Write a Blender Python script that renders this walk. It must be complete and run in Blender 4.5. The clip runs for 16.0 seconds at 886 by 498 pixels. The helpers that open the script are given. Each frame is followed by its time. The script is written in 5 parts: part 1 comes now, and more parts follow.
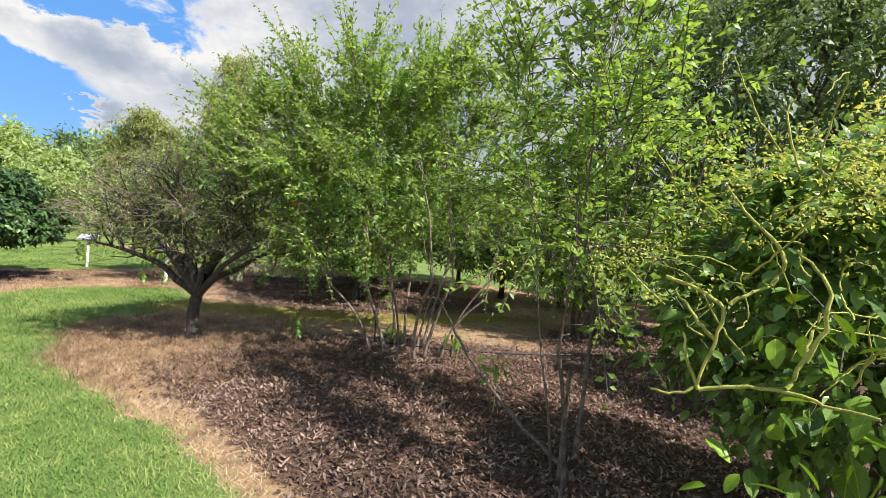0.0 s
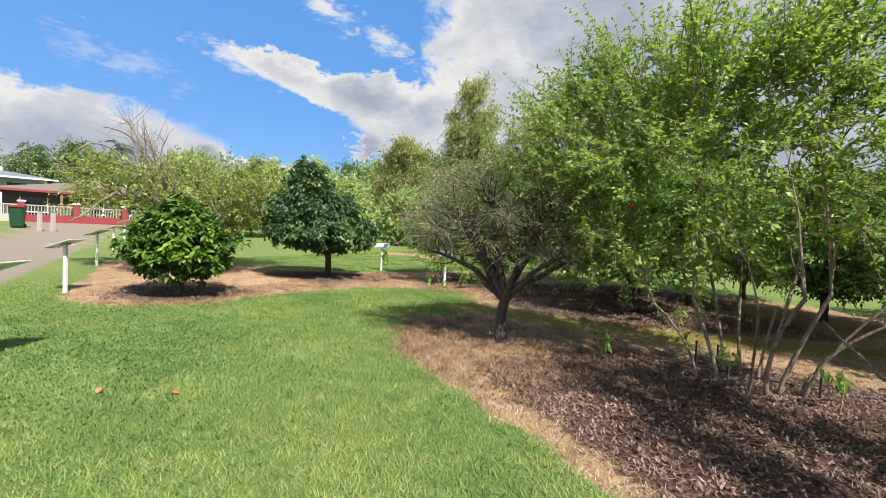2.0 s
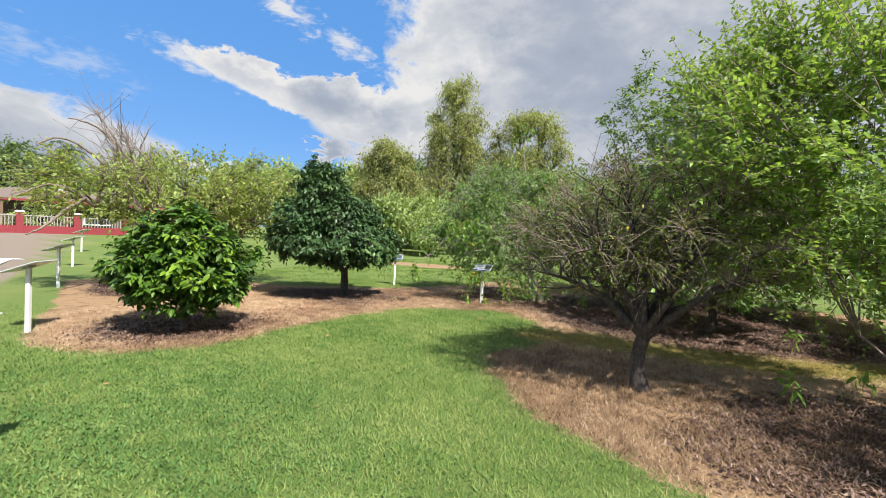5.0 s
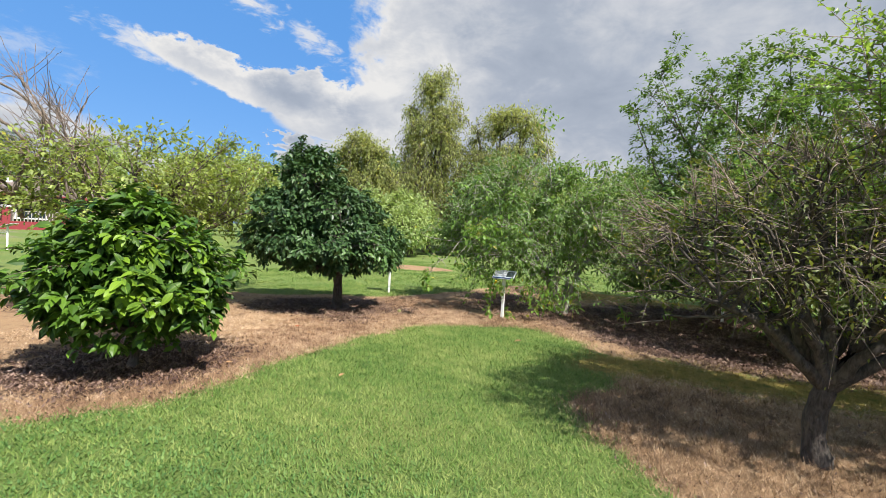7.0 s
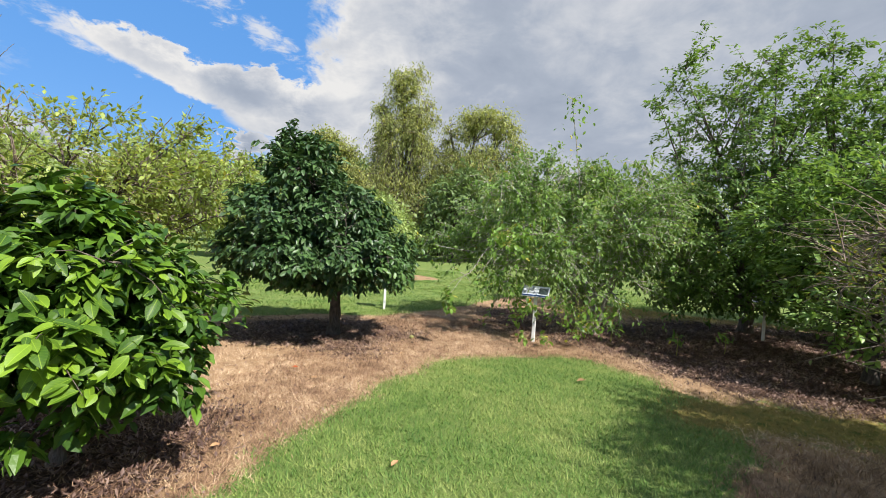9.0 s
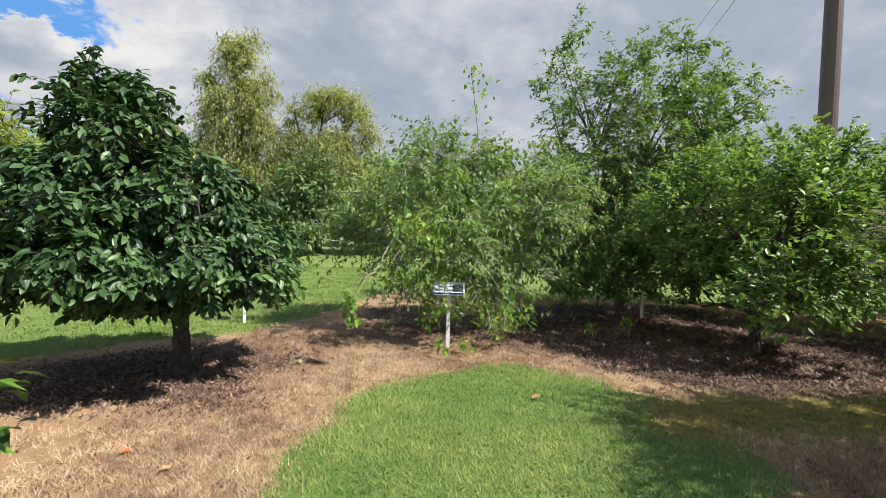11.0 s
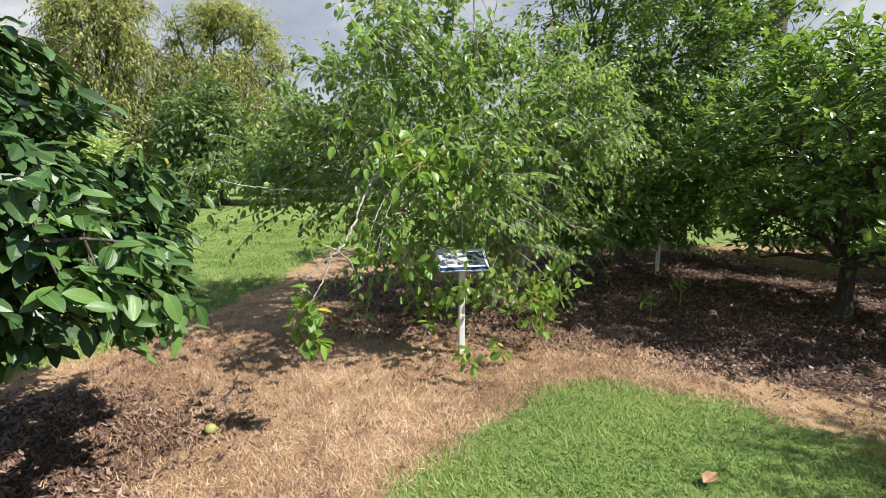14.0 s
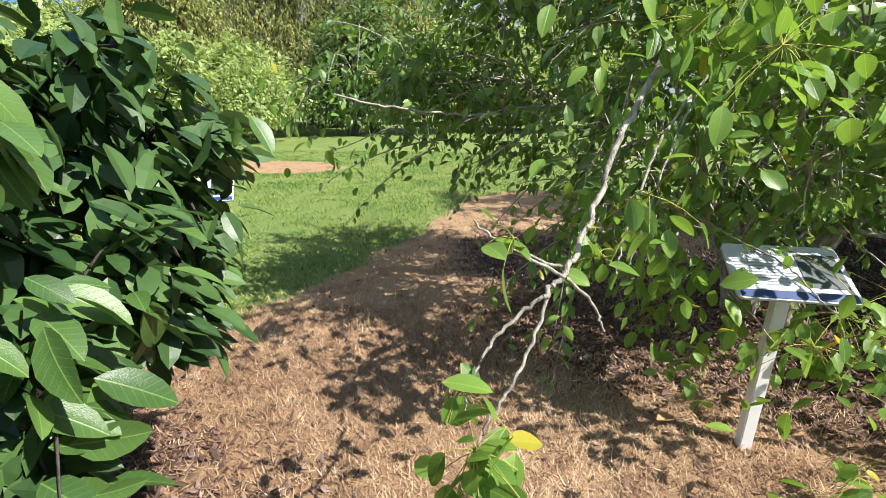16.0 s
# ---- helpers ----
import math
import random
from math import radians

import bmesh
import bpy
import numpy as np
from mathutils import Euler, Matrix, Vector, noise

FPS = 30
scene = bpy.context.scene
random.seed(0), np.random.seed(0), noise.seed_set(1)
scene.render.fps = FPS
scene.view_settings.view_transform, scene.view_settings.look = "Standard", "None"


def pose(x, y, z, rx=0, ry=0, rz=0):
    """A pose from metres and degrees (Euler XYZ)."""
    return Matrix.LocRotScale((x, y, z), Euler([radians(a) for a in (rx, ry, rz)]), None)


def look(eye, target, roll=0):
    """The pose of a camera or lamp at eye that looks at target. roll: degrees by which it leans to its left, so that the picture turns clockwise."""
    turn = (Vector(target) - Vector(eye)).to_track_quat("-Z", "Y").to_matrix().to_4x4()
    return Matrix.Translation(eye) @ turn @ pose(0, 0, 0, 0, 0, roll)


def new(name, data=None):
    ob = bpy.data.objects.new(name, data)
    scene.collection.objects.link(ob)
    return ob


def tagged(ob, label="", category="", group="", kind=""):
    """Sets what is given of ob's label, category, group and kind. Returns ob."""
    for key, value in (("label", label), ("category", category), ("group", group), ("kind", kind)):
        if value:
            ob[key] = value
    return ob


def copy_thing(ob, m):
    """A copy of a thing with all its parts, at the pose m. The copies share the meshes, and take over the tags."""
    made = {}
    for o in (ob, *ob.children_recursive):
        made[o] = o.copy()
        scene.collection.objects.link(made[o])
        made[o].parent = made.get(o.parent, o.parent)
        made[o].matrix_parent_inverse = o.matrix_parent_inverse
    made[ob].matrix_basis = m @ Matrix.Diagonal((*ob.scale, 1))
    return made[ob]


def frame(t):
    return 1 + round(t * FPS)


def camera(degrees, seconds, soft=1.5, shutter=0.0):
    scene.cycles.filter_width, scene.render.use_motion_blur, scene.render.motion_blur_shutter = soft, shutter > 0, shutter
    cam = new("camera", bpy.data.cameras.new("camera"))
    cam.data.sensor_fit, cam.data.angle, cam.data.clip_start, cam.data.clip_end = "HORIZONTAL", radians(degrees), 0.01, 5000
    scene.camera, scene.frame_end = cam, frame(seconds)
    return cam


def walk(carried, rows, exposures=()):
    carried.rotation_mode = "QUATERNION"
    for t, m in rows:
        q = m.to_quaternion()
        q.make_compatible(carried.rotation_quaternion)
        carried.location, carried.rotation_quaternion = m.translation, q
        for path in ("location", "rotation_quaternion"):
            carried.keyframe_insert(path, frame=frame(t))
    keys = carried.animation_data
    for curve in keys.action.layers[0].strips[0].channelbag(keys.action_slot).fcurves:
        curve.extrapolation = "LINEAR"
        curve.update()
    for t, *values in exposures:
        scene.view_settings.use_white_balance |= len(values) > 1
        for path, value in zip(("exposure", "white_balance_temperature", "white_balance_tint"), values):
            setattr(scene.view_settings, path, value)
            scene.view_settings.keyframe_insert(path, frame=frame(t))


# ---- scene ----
cam = camera(90.3, 16.0, 0.55)
METRES, EYE, TILT, LEAN, TURN = 13.0, 1.55, 0.0, 0.0, 0.0
ROWS = [
    (0.0, 0.0, 0.0, 0.0, 0.13, -1.8, -4.25),
    (0.5, -0.0148, -0.0013, -0.0019, 8.81, -1.31, -3.97),
    (1.0, -0.0337, 0.0058, -0.0077, 17.81, -1.69, -3.97),
    (1.5, -0.0603, 0.0099, -0.0073, 25.05, -2.76, -3.52),
    (2.0, -0.0906, 0.0062, -0.0069, 27.64, -2.67, -3.19),
    (2.5, -0.1164, 0.0088, -0.0071, 29.41, -2.49, -3.16),
    (3.0, -0.145, 0.0147, -0.0063, 29.37, -1.94, -3.29),
    (3.5, -0.1727, 0.014, -0.0045, 27.98, -1.52, -3.58),
    (4.0, -0.1958, 0.0183, -0.0022, 26.62, -1.67, -3.48),
    (6.5, -0.3402, 0.1155, -0.0056, 18.58, -1.84, -2.62),
    (7.0, -0.3655, 0.1347, -0.004, 18.54, -1.83, -3.29),
    (7.5, -0.3943, 0.1566, -0.0021, 19.25, -1.27, -3.5),
    (8.0, -0.423, 0.1729, -0.0011, 18.93, -1.11, -3.47),
    (8.5, -0.4486, 0.1924, -0.0011, 17.71, -1.43, -3.44),
    (9.0, -0.4722, 0.2172, -0.0005, 13.21, -1.16, -3.51),
    (9.5, -0.4941, 0.2393, 0.0005, 7.7, -0.82, -3.58),
    (12.0, -0.564, 0.3768, -0.0026, -13.66, -3.04, -0.61),
    (12.5, -0.5703, 0.4088, -0.0023, -15.92, -3.73, -0.58),
    (13.0, -0.5716, 0.4407, -0.004, -17.33, -4.79, -0.54),
    (13.5, -0.5681, 0.4744, -0.004, -17.65, -6.58, -0.31),
    (14.0, -0.5747, 0.5089, -0.0064, -17.33, -8.84, 0.0),
    (14.5, -0.5768, 0.5427, -0.0076, -15.41, -11.71, -0.12),
    (15.0, -0.5749, 0.5797, -0.0106, -12.73, -14.47, -0.69),
    (15.5, -0.5794, 0.6168, -0.0124, -7.58, -16.7, -1.12),
    (16.0, -0.5817, 0.6454, -0.0115, 0.76, -17.51, -0.6),
]
walk(cam, [(t, pose(0, 0, EYE, TILT, LEAN, TURN) @ pose(METRES * x, METRES * y, METRES * z, 90 + pitch, roll, yaw)) for t, x, y, z, yaw, pitch, roll in ROWS],
     exposures=[(0.0, 1.0), (1.5, 0.9), (3.0, 0.84), (6.5, 0.84), (13.0, 0.88), (14.5, 1.04), (16.0, 1.1)])

# ---- world and sun ----
SUN_FROM = Vector((0.72, -0.43, 1.0)).normalized()
sun_data = bpy.data.lights.new("sun", "SUN")
sun_data.energy, sun_data.angle, sun_data.color = 4.8, radians(0.55), (1.0, 0.96, 0.9)
sun_ob = new("sun", sun_data)
sun_ob.matrix_world = look(SUN_FROM * 60, (0, 0, 0))

world = bpy.data.worlds.new("world")
scene.world = world
world.use_nodes = True


class Nodes:
    """Short-hand for building a node tree."""

    def __init__(self, tree):
        self.tree = tree
        tree.nodes.clear()

    def add(self, kind, values=None, **props):
        n = self.tree.nodes.new(kind)
        for key, value in props.items():
            setattr(n, key, value)
        for key, value in (values or {}).items():
            if isinstance(value, bpy.types.NodeSocket):
                self.tree.links.new(value, n.inputs[key])
            else:
                n.inputs[key].default_value = value
        return n

    def math(self, op, a, b=0.0, clamp=False):
        return self.add("ShaderNodeMath", {0: a, 1: b}, operation=op, use_clamp=clamp).outputs[0]

    def vmath(self, op, a, b):
        n = self.add("ShaderNodeVectorMath", {0: a, 1: b}, operation=op)
        return n.outputs["Value"] if op in ("LENGTH", "DOT_PRODUCT", "DISTANCE") else n.outputs["Vector"]

    def ramp(self, value, lo, hi, to_lo=0.0, to_hi=1.0):
        return self.add("ShaderNodeMapRange", {0: value, 1: lo, 2: hi, 3: to_lo, 4: to_hi}, interpolation_type="SMOOTHSTEP").outputs[0]

    def noise(self, vec, scale, detail=4.0, rough=0.55, distortion=0.0):
        return self.add("ShaderNodeTexNoise", {"Vector": vec, "Scale": scale, "Detail": detail, "Roughness": rough, "Distortion": distortion}).outputs[0]

    def mix(self, f, a, b):
        return self.add("ShaderNodeMix", {"Factor": f, 6: a, 7: b}, data_type="RGBA").outputs[2]


def rgb(r, g, b):
    return (r, g, b, 1.0)


# clouds: bearing and height of each (radians), their half widths and slope
CLOUDS = [(-0.68, 0.268, 0.27, 0.042, -0.2), (-0.55, 0.25, 0.17, 0.07, 0.0), (-1.36, 0.1, 0.43, 0.12, 0.0),
          (-0.95, 0.105, 0.06, 0.026, 0.0), (-0.86, 0.1, 0.045, 0.022, 0.0), (-0.66, 0.165, 0.06, 0.022, 0.2)]
WISPS = [(-1.12, 0.267, 0.12, 0.04, -0.1, 0.35), (-0.77, 0.435, 0.1, 0.04, -0.35, 0.9), (-0.63, 0.38, 0.075, 0.035, -0.5, 0.8), (-0.92, 0.3, 0.1, 0.03, -0.2, 0.8)]

W = Nodes(world.node_tree)
sky = W.add("ShaderNodeTexSky", sky_type="NISHITA", sun_disc=False, sun_elevation=math.asin(SUN_FROM.z),
            sun_rotation=math.atan2(SUN_FROM.x, SUN_FROM.y), air_density=1.0, dust_density=0.4, ozone_density=2.0)
sky_dir = W.add("ShaderNodeTexCoord").outputs["Generated"]
flat = W.vmath("MULTIPLY", sky_dir, (1.0, 1.0, 1.7))
broad_puffs = W.noise(flat, 3.3, 5.0, 0.55)
puffs = W.noise(flat, 8.5, 9.0, 0.6, 0.3)
frays = W.noise(flat, 21.0, 8.0, 0.62, 0.2)
axes = W.add("ShaderNodeSeparateXYZ", {0: sky_dir})
bearing = W.math("ARCTAN2", axes.outputs[0], axes.outputs[1])
rise = W.math("ARCSINE", axes.outputs[2])
shift = W.math("ADD", W.math("MULTIPLY", W.math("SUBTRACT", puffs, 0.5), 0.15), W.math("MULTIPLY", W.math("SUBTRACT", frays, 0.5), 0.13))
bent_bearing = W.math("ADD", bearing, shift)
bent_rise = W.math("SUBTRACT", rise, W.math("MULTIPLY", shift, 0.55))


def lobe(b, h, wide, tall, slope):
    """1 in the middle of a cloud, 0 along its rim."""
    db = W.math("SUBTRACT", bent_bearing, b)
    dh = W.math("SUBTRACT", W.math("SUBTRACT", bent_rise, h), W.math("MULTIPLY", db, slope))
    x, y = W.math("DIVIDE", db, wide), W.math("DIVIDE", dh, tall)
    return W.math("SUBTRACT", 1.0, W.math("SQRT", W.math("ADD", W.math("MULTIPLY", x, x), W.math("MULTIPLY", y, y))))


# the cloud deck to the right of the blue gap, open again far behind
deck = W.math("MULTIPLY", W.math("ADD", bent_bearing, W.math("ADD", 0.53, W.math("MULTIPLY", W.math("SUBTRACT", rise, 0.42), -0.35))), 2.4)
deck = W.math("MINIMUM", deck, W.math("MULTIPLY", W.math("SUBTRACT", 2.3, bent_bearing), 1.5))
deck = W.math("MINIMUM", deck, 0.75)
far_back = W.math("MULTIPLY", W.math("SUBTRACT", -1.5, bent_bearing), 1.5)
cover = W.math("MAXIMUM", deck, W.math("MINIMUM", far_back, 0.5))
for c in CLOUDS:
    cover = W.math("MAXIMUM", cover, lobe(*c))
holes = W.math("SUBTRACT", broad_puffs, 0.62)
cover = W.math("SUBTRACT", cover, W.math("MULTIPLY", W.math("MAXIMUM", holes, 0.0), 2.5))
edge = W.math("ADD", cover, W.math("MULTIPLY", W.math("SUBTRACT", puffs, 0.5), 0.5))
cloud_mask = W.ramp(edge, -0.05, 0.13)
tatters = W.math("MULTIPLY", W.math("SUBTRACT", W.noise(W.vmath("MULTIPLY", sky_dir, (1.0, 1.0, 2.6)), 24.0, 8.0, 0.6, 0.6), 0.5), 3.6)
for b, h, wide, tall, slope, most in WISPS:
    cloud_mask = W.math("MAXIMUM", cloud_mask, W.ramp(W.math("ADD", W.math("MULTIPLY", lobe(b, h, wide, tall, slope), 1.3), tatters), 0.15, 1.5, 0.0, most))
thick = W.math("ADD", W.math("MULTIPLY", cover, 0.68), W.math("MULTIPLY", W.math("SUBTRACT", W.math("ADD", W.math("MULTIPLY", puffs, 0.5), W.math("MULTIPLY", broad_puffs, 0.6)), 0.55), 2.0))
cloud_col = W.add("ShaderNodeValToRGB", {0: W.math("ADD", W.math("MULTIPLY", thick, 0.7), 0.2)})
ramp = cloud_col.color_ramp
ramp.elements[0].position, ramp.elements[0].color = 0.2, rgb(1.0, 0.99, 0.98)
ramp.elements[1].position, ramp.elements[1].color = 0.95, rgb(0.35, 0.415, 0.53)
ramp.elements.new(0.36).color = rgb(0.76, 0.785, 0.84)
ramp.elements.new(0.6).color = rgb(0.5, 0.56, 0.67)
blue = W.add("ShaderNodeBackground", {0: W.mix(0.75, sky.outputs[0], rgb(0.62, 2.15, 5.2)), 1: 0.094})
cloud = W.add("ShaderNodeBackground", {0: cloud_col.outputs[0], 1: 0.47})
shade = W.add("ShaderNodeMixShader", {0: cloud_mask, 1: blue.outputs[0], 2: cloud.outputs[0]})
W.add("ShaderNodeOutputWorld", {0: shade.outputs[0]})

# ---- materials ----


def material(name):
    m = bpy.data.materials.new(name)
    m.use_nodes = True
    return m, Nodes(m.node_tree)


def surface(n, color, rough=0.7, bump=None, strength=0.3, distance=0.01, metal=0.0, spec=0.5):
    vals = {"Base Color": color, "Roughness": rough, "Metallic": metal, "Specular IOR Level": spec}
    if bump is not None:
        vals["Normal"] = n.add("ShaderNodeBump", {"Height": bump, "Strength": strength, "Distance": distance}).outputs[0]
    return n.add("ShaderNodeBsdfPrincipled", vals).outputs[0]


def finish(n, shader):
    n.add("ShaderNodeOutputMaterial", {0: shader})


def leaf_material(name, dark, light, rough=0.4, trans=0.3, yellow=0.0, single=False, spec=0.4):
    """Leaf: colour differs from leaf to leaf, light passes through, faint vein relief."""
    m, n = material(name)
    info = n.add("ShaderNodeObjectInfo") if single else n.add("ShaderNodeNewGeometry")
    rnd = info.outputs["Random" if single else "Random Per Island"]
    pos = n.add("ShaderNodeTexCoord").outputs["Object"]
    grain = n.noise(pos, 45.0, 3.0)
    patch = n.noise(pos, 1.6, 2.0)
    f = n.math("ADD", n.math("MULTIPLY", n.math("POWER", rnd, 1.5), 0.95), n.math("MULTIPLY", n.math("SUBTRACT", patch, 0.5), 0.7), True)
    col = n.mix(f, rgb(*dark), rgb(*light))
    if yellow:
        old = n.ramp(rnd, 1.0 - yellow, 1.0 - yellow * 0.8)
        col = n.mix(old, col, rgb(0.42, 0.34, 0.04))
    col = n.mix(n.math("MULTIPLY", grain, 0.35), col, n.mix(0.5, col, rgb(light[0] * 1.3, light[1] * 1.2, light[2])))
    relief = grain
    if single:
        xyz = n.add("ShaderNodeSeparateXYZ", {0: pos})
        off = n.math("ABSOLUTE", xyz.outputs[1])
        rib = n.ramp(off, 0.004, 0.016, 1.0, 0.0)
        veins = n.math("SINE", n.math("MULTIPLY", n.math("SUBTRACT", xyz.outputs[0], n.math("MULTIPLY", off, 0.9)), 52.0))
        veins = n.ramp(veins, 0.75, 1.0)
        lines = n.math("ADD", n.math("MULTIPLY", rib, 0.5), n.math("MULTIPLY", veins, 0.14), True)
        col = n.mix(lines, col, rgb(light[0] * 1.7, light[1] * 1.5, light[2] * 1.6))
        relief = n.math("SUBTRACT", n.math("MULTIPLY", grain, 0.4), n.math("MULTIPLY", lines, 1.0))
    base = surface(n, col, n.math("ADD", n.math("MULTIPLY", grain, 0.25), rough - 0.1), relief, 0.3, 0.004, spec=spec)
    glow = n.add("ShaderNodeBsdfTranslucent", {0: n.mix(0.4, col, rgb(light[0] * 2.0, light[1] * 1.9, light[2] * 0.8))})
    finish(n, n.add("ShaderNodeMixShader", {0: trans, 1: base, 2: glow.outputs[0]}).outputs[0])
    return m


def bark_material(name, dark, light, scale=14.0):
    m, n = material(name)
    pos = n.add("ShaderNodeTexCoord").outputs["Object"]
    long = n.vmath("MULTIPLY", pos, (1.0, 1.0, 0.3))
    ridges = n.noise(long, scale * 3, 6.0, 0.65, 0.6)
    blot = n.noise(pos, scale * 0.5, 3.0)
    col = n.mix(n.ramp(ridges, 0.3, 0.7), rgb(*dark), rgb(*light))
    col = n.mix(n.ramp(blot, 0.55, 0.7, 0.0, 0.5), col, rgb(light[0] * 1.3, light[1] * 1.3, light[2] * 1.25))
    finish(n, surface(n, col, 0.9, ridges, 0.8, 0.02))
    return m


def plain_material(name, color, rough=0.6, wear=0.12, scale=9.0, metal=0.0, second=None):
    """Painted or moulded surface with faint blotches and fine grain."""
    m, n = material(name)
    pos = n.add("ShaderNodeTexCoord").outputs["Object"]
    big, fine = n.noise(pos, scale, 4.0), n.noise(pos, scale * 14, 3.0)
    low = second or tuple(c * 0.62 for c in color)
    f = n.math("ADD", n.ramp(big, 0.5, 0.8, 0.0, wear * 2), n.math("MULTIPLY", fine, wear), True)
    finish(n, surface(n, n.mix(f, rgb(*color), rgb(*low)), rough, fine, 0.15, 0.003, metal))
    return m


def blade_material(name, cols, trans=0.25, rough=0.6):
    """Grass, straw and litter: three tones picked per blade, drifting in patches."""
    m, n = material(name)
    rnd = n.add("ShaderNodeNewGeometry").outputs["Random Per Island"]
    pos = n.add("ShaderNodeTexCoord").outputs["Object"]
    patch = n.math("ADD", n.math("MULTIPLY", n.noise(pos, 0.9, 3.0), 0.6), n.math("MULTIPLY", n.noise(pos, 5.5, 4.0), 0.6))
    f = n.math("ADD", n.math("MULTIPLY", rnd, 0.6), n.math("MULTIPLY", n.math("SUBTRACT", patch, 0.45), 2.0), True)
    col = n.add("ShaderNodeValToRGB", {0: f})
    e = col.color_ramp.elements
    e[0].color, e[1].color = rgb(*cols[0]), rgb(*cols[2])
    e.new(0.5).color = rgb(*cols[1])
    base = surface(n, col.outputs[0], rough, spec=0.25)
    glow = n.add("ShaderNodeBsdfTranslucent", {0: col.outputs[0]})
    finish(n, n.add("ShaderNodeMixShader", {0: trans, 1: base, 2: glow.outputs[0]}).outputs[0])
    return m


def ground_material():
    """Lawn, dry straw, leaf mulch and road on one sheet, mixed along ragged borders."""
    m, n = material("ground")
    pos = n.add("ShaderNodeTexCoord").outputs["Object"]
    fine, mid, broad = n.noise(pos, 60.0, 5.0, 0.7), n.noise(pos, 7.0, 5.0, 0.65), n.noise(pos, 0.7, 4.0)
    ragged = n.math("ADD", n.math("MULTIPLY", n.math("SUBTRACT", n.noise(pos, 9.0, 6.0, 0.7), 0.5), 1.1),
                    n.math("MULTIPLY", n.math("SUBTRACT", n.noise(pos, 2.1, 3.0), 0.5), 0.9))

    def region(name):
        a = n.add("ShaderNodeAttribute", attribute_name=name).outputs["Fac"]
        return n.ramp(n.math("ADD", a, ragged), 0.38, 0.62)

    lawn = n.mix(fine, rgb(0.072, 0.115, 0.028), rgb(0.21, 0.28, 0.082))
    lawn = n.mix(n.ramp(broad, 0.45, 0.75, 0.0, 0.55), lawn, rgb(0.235, 0.245, 0.08))
    straw = n.mix(fine, rgb(0.18, 0.105, 0.06), rgb(0.52, 0.35, 0.2))
    straw = n.mix(n.ramp(mid, 0.48, 0.72, 0.0, 0.6), straw, rgb(0.17, 0.1, 0.06))
    straw = n.mix(n.ramp(n.noise(pos, 2.6, 4.0), 0.52, 0.68, 0.0, 0.6), straw, rgb(0.13, 0.075, 0.045))
    thin = n.mix(fine, rgb(0.13, 0.105, 0.03), rgb(0.32, 0.25, 0.075))
    thin = n.mix(n.ramp(mid, 0.45, 0.7), thin, rgb(0.10, 0.12, 0.028))
    chips = n.add("ShaderNodeTexVoronoi", {"Vector": pos, "Scale": 38.0, "Randomness": 1.0})
    mulch = n.mix(n.math("MULTIPLY", chips.outputs["Color"], 1.0), rgb(0.03, 0.018, 0.013), rgb(0.165, 0.1, 0.068))
    mulch = n.mix(n.ramp(mid, 0.5, 0.75, 0.0, 0.5), mulch, rgb(0.07, 0.04, 0.026))
    road = n.mix(fine, rgb(0.21, 0.165, 0.125), rgb(0.30, 0.245, 0.195))
    road = n.mix(n.ramp(broad, 0.4, 0.7, 0.0, 0.35), road, rgb(0.24, 0.2, 0.165))
    col = n.mix(region("thin"), lawn, thin)
    col = n.mix(region("straw"), col, straw)
    col = n.mix(region("mulch"), col, mulch)
    col = n.mix(n.add("ShaderNodeAttribute", attribute_name="road").outputs["Fac"], col, road)
    relief = n.math("ADD", fine, n.math("MULTIPLY", mid, 1.5))
    finish(n, surface(n, col, 0.95, relief, 0.7, 0.03, spec=0.15))
    return m


